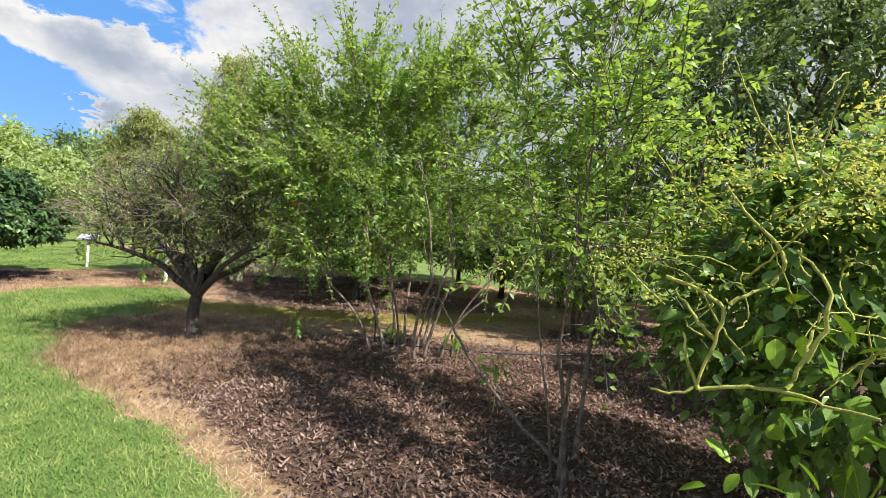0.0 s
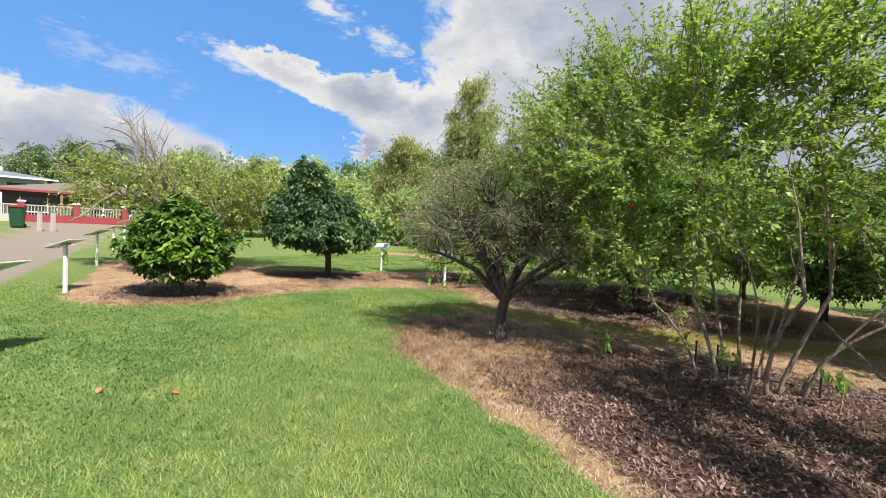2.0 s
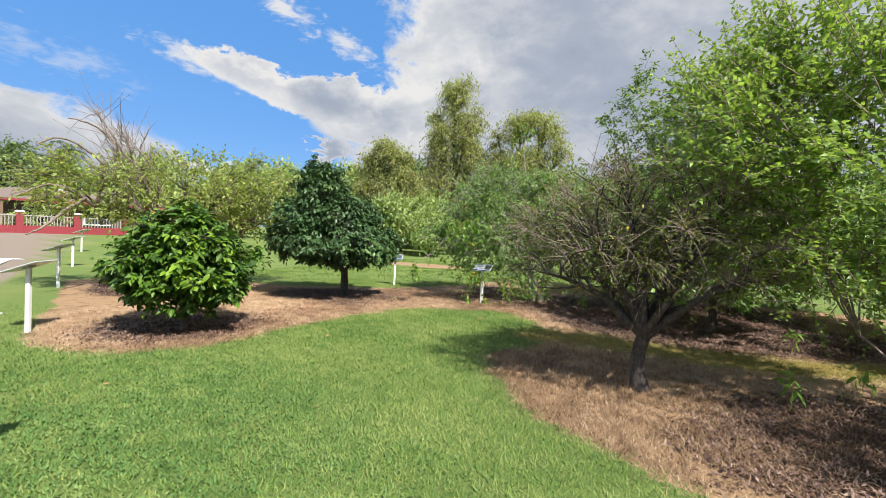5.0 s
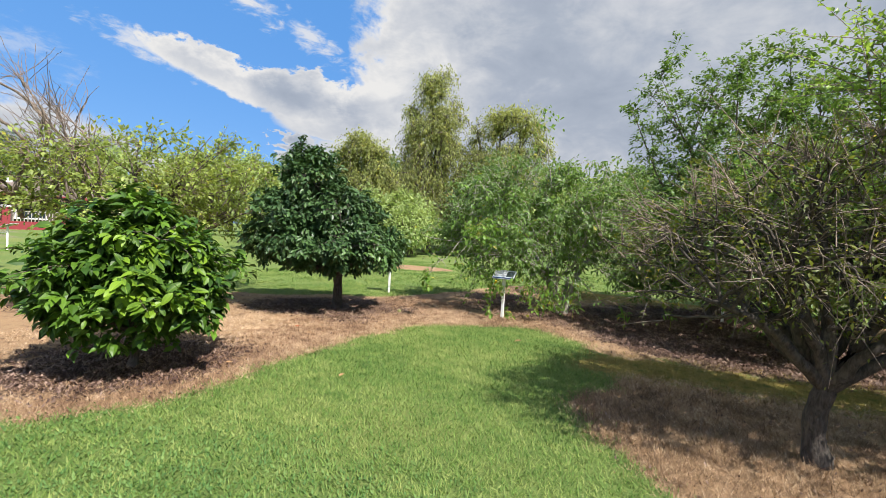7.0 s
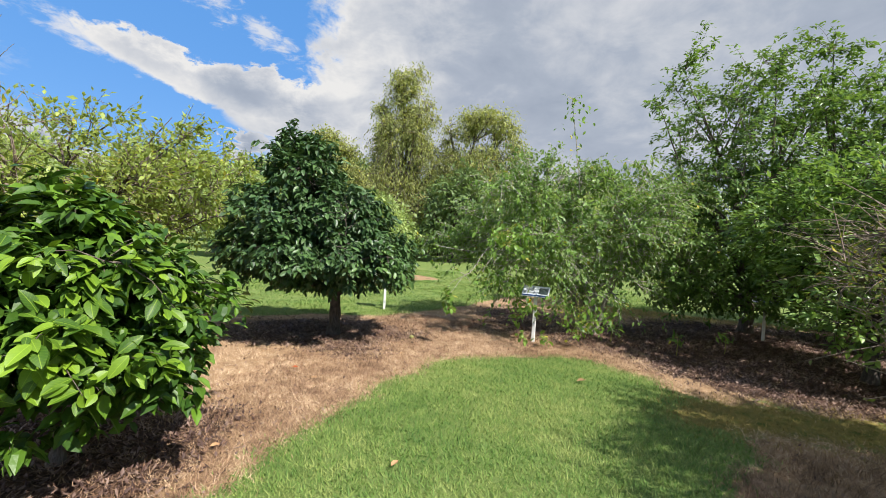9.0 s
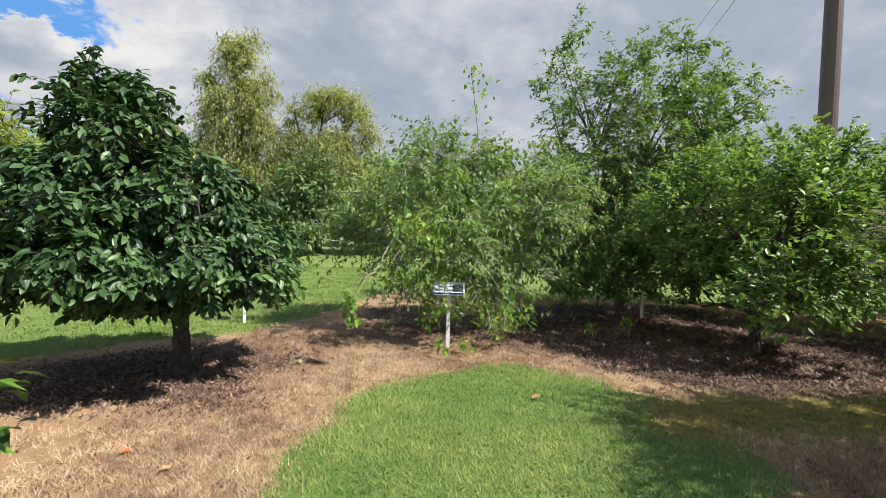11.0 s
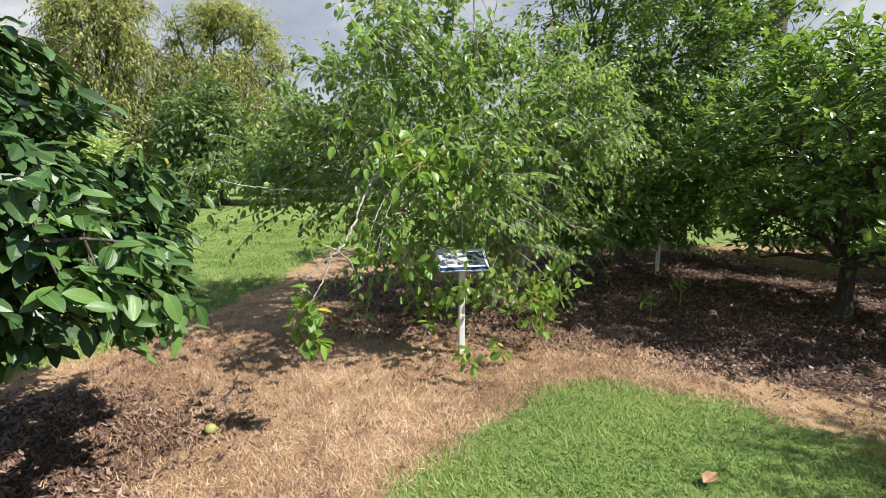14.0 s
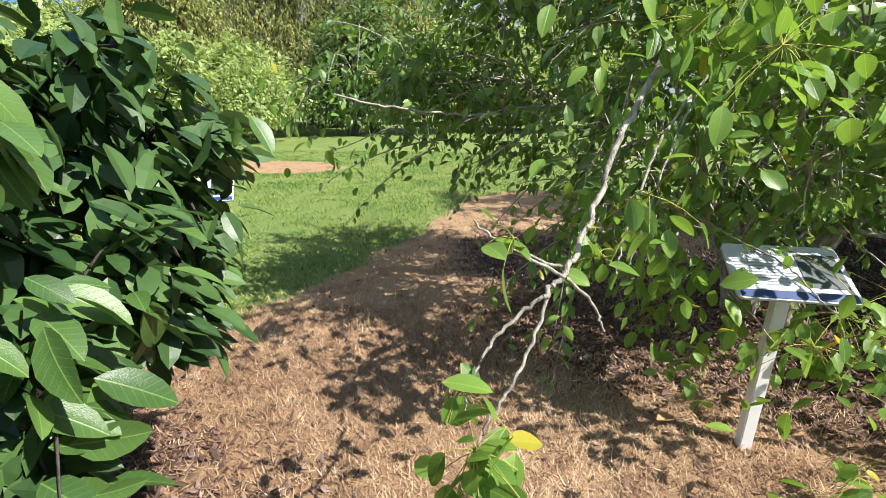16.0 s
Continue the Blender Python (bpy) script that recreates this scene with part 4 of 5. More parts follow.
def leaf_tuft(root, at, n, length, mat, seed, drop=0.6, reach=0.12, width=0.5):
    """A loose tuft of single leaves hanging round a place of a plant."""
    rng = np.random.default_rng(seed)
    me = tri_mesh("leaf", *smooth_leaf(width, 0.2, 0.2), mat, True)
    base = np.array(root.matrix_world.translation)
    stalks = []
    for _ in range(n):
        p = np.array(at) - base + rng.normal(size=3) * reach * np.array([1, 1, 0.8])
        x = unit(rng.normal(size=3) + np.array([0, 0, -drop * 1.6]))
        y = unit(np.cross(np.array([0, 0, 1.0]) + rng.normal(size=3) * 0.4, x))
        ob = mesh_part("leaf", me, root)
        ob.matrix_basis = Matrix.Translation(p) @ Matrix([(*c,) for c in np.stack([x, y, np.cross(x, y)], 1)]).to_4x4() @ Matrix.Scale(length * rng.uniform(0.6, 1.25), 4)
        stalks.append(bezier(np.array(at) - base + np.array([0, 0, 0.02]), (np.array(at) - base + p) / 2 + np.array([0, 0, 0.03]), p, 4))
    if reach > 0.1:
        return
    v, f = tubes(np.array(stalks), np.full((n, 4), 0.0014), 3)
    mesh_part("stalk", tri_mesh("stalk", v, f, "vine", True), root, kind="stuff")


plants = {o.name: o for o in scene.objects if o.parent is None}
bpy.context.view_layer.update()
yellow_tree = plants["yellow_fruit_tree"]
rng = np.random.default_rng(9)
bare = []
for k in range(8):
    tip = np.array([rng.uniform(-14.5, -12.9), rng.uniform(5.8, 7.1), rng.uniform(2.7, 3.7)])
    foot = np.array([-12.9, 7.2, 1.2])
    mid = (tip + foot) / 2 + rng.normal(size=3) * 0.35 + np.array([-0.1, -0.1, 0.3])
    bare.append([foot, (foot + mid) / 2 + rng.normal(size=3) * 0.12, mid, (mid + tip) / 2 + rng.normal(size=3) * 0.15, tip])
stem_set(yellow_tree, "bare_limb", bare, 0.025, 0.008, "twig")
stem_set(yellow_tree, "crooked_limb", [[(-13.71, 6.49, 1.38), (-13.62, 6.24, 1.89), (-13.38, 6.48, 2.44), (-13.43, 6.16, 2.81), (-13.49, 5.81, 3.02), (-13.52, 5.53, 3.05), (-13.53, 5.25, 2.83)], [(-13.63, 6.44, 1.62), (-13.44, 5.93, 1.96), (-13.29, 5.55, 2.09), (-13.31, 5.27, 2.12), (-13.32, 4.99, 1.90)], [(-13.40, 6.44, 2.34), (-13.36, 6.71, 2.73), (-13.47, 6.53, 3.24), (-13.57, 6.12, 3.47), (-13.62, 5.79, 3.46)], [(-13.49, 6.05, 1.92), (-13.10, 5.48, 1.61), (-13.04, 5.12, 1.26), (-13.04, 4.89, 1.17)]], 0.038, 0.012, "twig")
bare_twigs = []
for foot, low, mid, high, tip in bare:
    for j in range(20):
        a = (high if j % 2 else mid) + ((tip - high) if j % 2 else (high - mid)) * rng.random()
        b = a + rng.normal(size=3) * 0.3 + np.array([-0.1, -0.1, 0.3])
        bare_twigs.append([a, (a + b) / 2 + rng.normal(size=3) * 0.05, b])
stem_set(yellow_tree, "bare_twig", bare_twigs, 0.007, 0.003, "twig", 4)
mulberry, vine, pom = plants["mulberry_tree"], plants["vine_covered_shrub"], plants["pomegranate_shrub.001"]
stem_set(mulberry, "hanging_branch", [[(-6.20, 10.60, 1.75), (-6.60, 10.20, 1.72), (-6.88, 9.86, 1.62), (-7.04, 9.66, 1.45), (-7.12, 9.60, 1.30), (-7.20, 9.50, 1.14), (-7.27, 9.38, 1.04), (-7.35, 9.29, 1.01)]], 0.011, 0.006, "bark_pale")
stem_set(mulberry, "hanging_twig", [[(-7.35, 9.29, 1.01), (-7.41, 9.27, 0.97), (-7.47, 9.22, 0.93), (-7.51, 9.19, 0.86), (-7.52, 9.17, 0.8)], [(-7.33, 9.31, 1.01), (-7.37, 9.25, 0.94), (-7.4, 9.22, 0.87), (-7.45, 9.18, 0.8), (-7.5, 9.15, 0.72), (-7.52, 9.1, 0.62)],
                                   [(-6.75, 9.9, 1.5), (-6.93, 9.75, 1.36), (-7.02, 9.62, 1.2), (-7.08, 9.56, 1.08), (-7.1, 9.52, 0.98)], [(-7.27, 9.38, 1.04), (-7.38, 9.4, 1.07), (-7.44, 9.42, 1.1)],
                                   [(-6.6, 10.1, 1.6), (-6.85, 9.8, 1.4), (-6.95, 9.7, 1.15), (-7.0, 9.68, 0.95)], [(-7.3, 9.3, 1.05), (-7.22, 9.34, 0.98), (-7.2, 9.3, 0.92)],
                                   [(-7.3, 9.3, 1.05), (-7.45, 9.4, 1.1), (-7.5, 9.42, 1.15)], [(-5.9, 10.5, 1.9), (-6.2, 10.1, 1.5), (-6.25, 10.0, 1.0)],
                                   [(-6.6, 11.5, 2.3), (-7.5, 11.5, 1.75), (-8.53, 11.53, 1.53)], [(-6.6, 11.4, 2.0), (-7.6, 11.2, 1.4), (-8.3, 11.2, 1.15)]], 0.0048, 0.0028, "bark_pale", 5)
for spot, n, far in (((-7.5, 9.12, 0.72), 18, 0.07), ((-7.48, 9.1, 0.58), 14, 0.06), ((-7.53, 9.16, 0.84), 7, 0.05), ((-7.42, 9.3, 1.12), 5, 0.06), ((-7.1, 9.4, 1.2), 6, 0.09),
                     ((-6.3, 9.75, 0.62), 12, 0.1), ((-6.05, 9.72, 0.7), 6, 0.08), ((-6.5, 9.9, 0.55), 16, 0.16), ((-6.75, 10.0, 0.8), 18, 0.2),
                     ((-8.2, 11.3, 1.2), 22, 0.2), ((-7.8, 11.4, 1.45), 22, 0.25), ((-5.35, 10.35, 0.3), 26, 0.12), ((-5.2, 10.3, 0.45), 14, 0.14), ((-6.4, 9.45, 0.22), 9, 0.07),
                     ((-6.75, 9.8, 1.72), 18, 0.12), ((-6.6, 10.0, 1.7), 24, 0.16), ((-6.9, 9.7, 1.62), 16, 0.1), ((-6.3, 10.3, 2.2), 20, 0.2), ((-8.5, 11.5, 1.5), 24, 0.18), ((-8.0, 11.45, 1.6), 24, 0.2), ((-7.6, 11.3, 1.2), 24, 0.2), ((-7.1, 9.7, 0.95), 10, 0.06), ((-6.9, 9.9, 1.2), 22, 0.2), ((-6.6, 10.0, 1.5), 26, 0.22), ((-6.1, 9.65, 0.16), 10, 0.07), ((-5.75, 11.1, 3.95), 16, 0.14), ((-6.7, 9.65, 1.55), 18, 0.12), ((-6.5, 9.75, 1.45), 20, 0.14), ((-6.4, 9.8, 1.75), 20, 0.14), ((-6.85, 9.55, 1.68), 10, 0.09), ((-5.85, 11.1, 4.2), 10, 0.1), ((-5.8, 11.1, 3.7), 10, 0.16)):
    leaf_tuft(mulberry, spot, int(n * 1.5), 0.085, "mulb_one", int(n * 7 + far * 100), 0.6, far * 0.8, 0.58)
stem_set(mulberry, "hanging_twig", [[(-6.42, 10.39, 0.95), (-6.47, 9.94, 0.94), (-6.40, 9.82, 0.92), (-6.35, 9.75, 0.83), (-6.29, 9.70, 0.78)], [(-6.45, 10.52, 1.06), (-6.46, 10.18, 0.78), (-6.40, 9.92, 0.67), (-6.36, 9.84, 0.60)], [(-6.63, 10.71, 1.12), (-6.59, 10.59, 0.79), (-6.55, 10.51, 0.38)]], 0.004, 0.0025, "bark_pale", 5)
for k, spot in enumerate(((-6.55, 10.34, 0.78), (-6.46, 10.18, 0.65), (-6.39, 10.01, 0.52), (-6.52, 10.44, 0.41), (-6.50, 10.09, 0.37), (-6.42, 9.94, 0.80), (-6.36, 9.87, 0.51), (-6.62, 10.60, 0.90), (-6.43, 10.28, 0.93), (-6.22, 9.66, 0.62), (-6.20, 9.71, 0.50), (-6.44, 10.11, 0.85), (-5.58, 9.99, 0.59), (-5.41, 9.91, 0.62), (-5.54, 9.89, 0.40), (-5.59, 9.87, 0.26), (-5.82, 10.04, 0.39), (-5.89, 10.09, 0.58))):
    leaf_tuft(mulberry, spot, 3 if k in (2, 5, 6) else 6 if k in (9, 10) else 18, 0.085, "mulb_one", 900 + k, 0.5, 0.1 if spot[2] < 0.6 else 0.13, 0.55)
leaf_tuft(mulberry, (-6.29, 9.70, 0.74), 2, 0.07, "oldleaf", 950, 0.3, 0.03, 0.7)
leaf_tuft(mulberry, (-6.35, 9.76, 0.91), 4, 0.07, "mulb_one", 951, 0.5, 0.06, 0.55)
stem_set(mulberry, "level_limb", [[(-6.3, 11.5, 1.6), (-7.1, 11.2, 1.38), (-7.5, 10.9, 1.37), (-7.8, 10.6, 1.4), (-8.05, 10.35, 1.46)]], 0.009, 0.004, "bark_pale")
stem_set(mulberry, "top_shoot", [[(-5.6, 11.3, 2.6), (-5.7, 11.2, 3.3), (-5.85, 11.12, 4.25)]], 0.012, 0.005, "bark_pale", 5)
# the leaning pale stem, and the vine's bright runners
stem_set(pom, "leaning_stem", [[(0.98, 2.85, 0.0), (0.62, 3.35, 0.2), (0.25, 4.1, 0.5), (0.0, 4.9, 0.85)]], 0.017, 0.01, "bark")
stem_set(vine, "runner", [[(0.92, 1.80, 1.45), (1.02, 1.72, 1.41), (1.09, 1.65, 1.37), (1.06, 1.67, 1.23), (1.02, 1.68, 1.03), (0.95, 1.71, 0.99), (0.87, 1.75, 1.00)],
                          [(1.09, 1.65, 1.37), (1.14, 1.64, 1.42), (1.23, 1.64, 1.45)],
                          [(1.02, 1.68, 1.03), (1.11, 1.61, 1.08), (1.21, 1.50, 1.11), (1.26, 1.42, 1.09), (1.33, 1.29, 1.10)],
                          [(1.21, 1.50, 1.11), (1.25, 1.50, 1.19), (1.28, 1.50, 1.29), (1.31, 1.51, 1.38)],
                          [(1.06, 1.67, 1.23), (1.01, 1.73, 1.30), (0.96, 1.79, 1.39)],
                          [(1.26, 1.49, 1.21), (1.29, 1.43, 1.38), (1.28, 1.47, 1.51), (1.25, 1.56, 1.59)],
                          [(1.23, 1.64, 1.45), (1.30, 1.65, 1.58), (1.19, 1.73, 1.70), (1.13, 1.79, 1.83)],
                          [(1.02, 1.68, 1.03), (0.98, 1.71, 1.13), (0.97, 1.73, 1.24)]], 0.0085, 0.0045, "vine", 7, 2)
rng = np.random.default_rng(44)
runs = []
for _ in range(34):
    p = np.array([rng.uniform(1.0, 2.4), rng.uniform(1.5, 2.3), rng.uniform(1.1, 2.0)])
    d = np.array([rng.uniform(-0.5, 0.2), rng.uniform(-0.5, 0.1), rng.uniform(-0.1, 0.5)])
    runs.append([p, p + d * 0.35 + rng.normal(size=3) * 0.05, p + d * 0.7 + rng.normal(size=3) * 0.07, p + d + np.array([0, 0, -0.12])])
stem_set(vine, "tendril", runs, 0.0045, 0.002, "vine", 5)
heads = np.array([(1.15, 1.75, 1.97), (1.36, 1.6, 1.93), (0.8, 1.95, 1.5), (1.45, 1.52, 1.77), (1.55, 1.45, 1.84), (1.25, 1.7, 1.72), (2.0, 1.9, 2.1), (1.75, 1.95, 2.0)])
spots = heads[rng.integers(0, len(heads), 95)] + rng.normal(size=(95, 3)) * np.array([0.15, 0.15, 0.085])
p = np.repeat(spots, 26, axis=0) + rng.normal(size=(2470, 3)) * np.array([0.035, 0.035, 0.03]) - np.array(vine.matrix_world.translation)
v, f = scatter_leaves(leaf_shape(0.55, 0.2, 0.3, False), p, rng.normal(size=(2470, 3)), np.array([0, -0.3, 1.0]) + rng.normal(size=(2470, 3)) * 0.6, rng.uniform(0.01, 0.026, 2470))
mesh_part("blossom", tri_mesh("blossom", v, f, "blossom"), vine, "pale yellow-green blossom clusters", "stuff")
for k in range(14):
    leaf_tuft(vine, (rng.uniform(1.15, 1.9), rng.uniform(1.5, 1.9), rng.uniform(0.6, 1.5)), 6, 0.13, "coffee_one", 400 + k, 0.8, 0.12, 0.55)
flower_mesh = tri_mesh("flower", *scatter_leaves(leaf_shape(0.6, 0.1, 0.6, False), np.zeros((6, 3)), np.array([(math.cos(a), math.sin(a), 0.9) for a in np.arange(6) * 1.047]), np.array([(0.0, 0.0, 1.0)] * 6), np.full(6, 0.045)), "flower")
for spot in ((-1.55, 4.6, 1.75), (-1.3, 4.95, 1.4), (-0.2, 4.9, 2.3), (-0.9, 5.2, 2.6), (-0.05, 5.1, 1.6)):
    f = mesh_part("flower", flower_mesh, pom if spot[0] > 0.3 else plants["pomegranate_shrub"], "small red flower")
    f.location = Vector(spot) - f.parent.matrix_world.translation

tree("citrus_tree", "low dense dark green citrus tree standing behind the shrubs", (3.0, 10.8, 0),
     [(0, 0, 1.5, 1.9, 1.7, 1.1), (0.1, 0, 2.4, 1.5, 1.4, 0.9)],
     (0.1, 0.45, 0.12, 0.2), "citrus", seed=26, stem_r=0.075, fork=0.5, limbs=9, branches=8, twigs=1500, per_twig=12, spread=0.05, droop=0.1, bark="bark_dark", inner=0.4, fine=False)
tree("citrus_tree", "low dense dark green citrus tree standing behind the shrubs", (4.2, 4.4, 0),
     [(0, 0, 1.4, 1.5, 1.5, 1.0), (0.1, 0, 2.2, 1.2, 1.2, 0.8)],
     (0.1, 0.45, 0.12, 0.2), "citrus", seed=27, stem_r=0.075, fork=0.5, limbs=9, branches=8, twigs=1200, per_twig=12, spread=0.05, droop=0.1, bark="bark_dark", inner=0.4, fine=False)

behind = [o for o in scene.objects if o.name == "citrus_tree.001"][0]
for x, y, turn in ((0.6, 14.4, 70), (5.6, 13.0, 200), (1.6, 11.6, 140), (6.4, 10.2, 20)):
    copy_thing(behind, pose(x, y, 0, 0, 0, turn))

# ---- sign posts ----


def plate_shape(w, d, r=0.025, thick=0.012):
    """A thin plate with rounded corners."""
    bm = bmesh.new()
    ring = []
    for cx, cy, a0 in ((1, 1, 0), (-1, 1, 90), (-1, -1, 180), (1, -1, 270)):
        for k in range(5):
            a = radians(a0 + k * 22.5)
            ring.append(bm.verts.new((cx * (w / 2 - r) + r * math.cos(a), cy * (d / 2 - r) + r * math.sin(a), -thick / 2)))
    face = bm.faces.new(ring)
    up = bmesh.ops.extrude_face_region(bm, geom=[face])["geom"]
    bmesh.ops.translate(bm, vec=(0, 0, thick), verts=[g for g in up if isinstance(g, bmesh.types.BMVert)])
    bmesh.ops.recalc_face_normals(bm, faces=bm.faces)
    return bm


def sign_post(at, turn, plate=(0.42, 0.27), height=0.79, tilt=32.0, lettered=False, group="orchard signs"):
    root = thing("sign_post", "white square sign post with a tilted information plate", "sign", (*at, float(ground_height(np.array(at[0]), np.array(at[1])))), turn, group)
    part("post", box((0.05, 0.05, height + 0.1), (0, 0, height / 2 - 0.05), 0.004), "white", root)
    m = Matrix.Translation((0, 0, height + 0.02)) @ pose(0, 0, 0, tilt)
    w, d = plate
    p = part("plate", plate_shape(w, d), "plate", root, "pale grey printed plate")
    p.matrix_basis = m
    part("bracket", box((0.12, 0.09, 0.02), (0, 0, -0.016), 0.003), "metal", root).matrix_basis = m
    part("blue_band", box((w * 0.94, d * 0.13, 0.003), (0, -d * 0.41, 0.0075)), "blueband", p, "blue lower border")
    part("photo", box((w * 0.34, d * 0.6, 0.003), (w * 0.28, d * 0.04, 0.0075)), "photo", p, "dark printed photograph")
    for k in range(9):
        part("text_line", box((w * (0.5 if k % 3 else 0.42), d * 0.009, 0.002), (-w * 0.19 - (0 if k % 3 else w * 0.04), d * (0.2 - 0.055 * k), 0.0072)), "ink", p)
    if lettered:
        c = bpy.data.curves.new("heading", "FONT")
        c.body, c.size, c.align_x, c.extrude = "ORCHARD", d * 0.11, "CENTER", 0.0012
        c.materials.append(MAT["ink"])
        h = new("heading", c)
        h.parent, h.location = p, (-w * 0.12, d * 0.3, 0.0075)
    else:
        part("heading", box((w * 0.5, d * 0.07, 0.002), (-w * 0.1, d * 0.36, 0.0072)), "ink", p)
    return root


sign_post((-6.25, 10.0), -8, lettered=True)
sign_post((-9.42, 11.7), 20)
sign_post((-2.05, 12.3), -20)
for spot in ((-6.62, 1.69), (-10.36, 3.77), (-14.5, 6.1), (-18.9, 8.6), (-24.0, 11.5)):
    sign_post(spot, -60, (0.42, 0.46), 0.84, 20.0)

# ---- distant trees ----
tree("gum_tree", "tall gum tree with hanging olive-green foliage", (-17.6, 36.0, 0),
     [(0.3, 0, 13.7, 1.5, 1.5, 1.4), (-0.9, 0, 11.8, 1.4, 1.4, 1.5), (1.2, 0, 11.2, 1.4, 1.4, 1.6), (-0.2, 0, 9.3, 2.1, 2.0, 1.8), (-1.6, 0, 8.0, 1.5, 1.5, 1.6), (1.8, 0, 7.6, 1.4, 1.4, 1.8), (-0.6, 0, 5.6, 2.4, 2.2, 1.7), (1.4, 0, 4.4, 1.6, 1.6, 1.6)],
     (0.3, 0.3, 0.3, 0.2), "gum", seed=31, stem_r=0.28, fork=3.0, limbs=16, branches=9, twigs=1700, per_twig=10, shoots=800, shoot_len=(0.7, 1.7), shoot_up=0.1, shoot_bend=0.75, shoot_leaves=16,  spread=0.3, droop=0.9, bark="bark", ragged=0.3, gaps=0.06, twig_r=0.02, fine=False, limb_reach=0.9, group="gum trees", twig_len=1.5)
tree("gum_tree", "tall gum tree with hanging olive-green foliage", (-12.2, 36.5, 0),
     [(-0.6, 0, 10.4, 1.3, 1.3, 1.3), (0.6, 0, 10.9, 1.1, 1.1, 1.0), (2.2, 0, 10.6, 1.4, 1.4, 1.3), (3.3, 0, 8.6, 1.0, 1.0, 1.2), (-1.4, 0, 7.6, 1.6, 1.6, 1.5), (0.8, 0, 7.6, 1.8, 1.8, 1.5), (-0.8, 0, 5.2, 2.2, 2.0, 1.6), (2.0, 0, 5.4, 2.0, 2.0, 1.9)],
     (0.3, 0.3, 0.3, 0.2), "gum", seed=32, stem_r=0.26, fork=2.6, limbs=15, branches=9, twigs=1700, per_twig=10, shoots=800, shoot_len=(0.7, 1.7), shoot_up=0.1, shoot_bend=0.75, shoot_leaves=16,  spread=0.3, droop=0.8, bark="bark", ragged=0.35, gaps=0.06, twig_r=0.02, fine=False, limb_reach=0.9, group="gum trees", twig_len=1.5)
tree("gum_tree", "gum tree with a rounded light green crown", (-22.3, 32.5, 0),
     [(0.0, 0, 8.0, 1.4, 1.4, 1.1), (1.3, 0, 7.2, 1.3, 1.3, 1.2), (-1.3, 0, 7.0, 1.3, 1.3, 1.1), (1.8, 0.4, 5.4, 1.3, 1.3, 1.3), (-1.4, 0, 5.0, 1.5, 1.5, 1.3), (0.2, 0, 5.6, 1.4, 1.4, 1.2)],
     (0.28, 0.34, 0.3, 0.2), "gum", seed=33, stem_r=0.2, fork=2.4, limbs=12, branches=8, twigs=1100, per_twig=10, shoots=450, shoot_len=(0.7, 1.7), shoot_up=0.1, shoot_bend=0.75, shoot_leaves=16,  spread=0.28, droop=0.7, bark="bark", ragged=0.35, gaps=0.08, twig_r=0.018, fine=False, limb_reach=0.9, group="gum trees", twig_len=1.3)
dark_far = tree("distant_tree", "dense dark green tree at the far edge of the lawn", (-12.6, 33.0, 0),
                [(0, 0, 3.6, 2.6, 2.4, 2.2), (0.6, 0, 5.4, 1.9, 1.8, 1.5), (-0.6, 0, 1.8, 2.3, 2.1, 1.4)],
                (0.4, 0.45, 0.2, 0.2), "shade", seed=34, stem_r=0.2, fork=1.0, limbs=9, branches=7, twigs=600, per_twig=8, spread=0.25, droop=0.4, bark="bark_dark", ragged=0.35, twig_r=0.016, fine=False, group="distant trees", twig_len=1.0)
light_far = tree("distant_tree", "light green tree at the far edge of the lawn", (-19.0, 27.0, 0),
                 [(0, 0, 2.2, 2.0, 1.9, 1.5), (0.5, 0, 3.2, 1.4, 1.3, 1.1), (-0.9, 0.2, 1.5, 1.5, 1.4, 1.0)],
                 (0.31, 0.45, 0.2, 0.2), "far", seed=35, stem_r=0.12, fork=0.7, limbs=9, branches=7, twigs=560, per_twig=8, spread=0.2, droop=0.3, ragged=0.4, gaps=0.05, twig_r=0.014, fine=False, group="distant trees", twig_len=0.9)
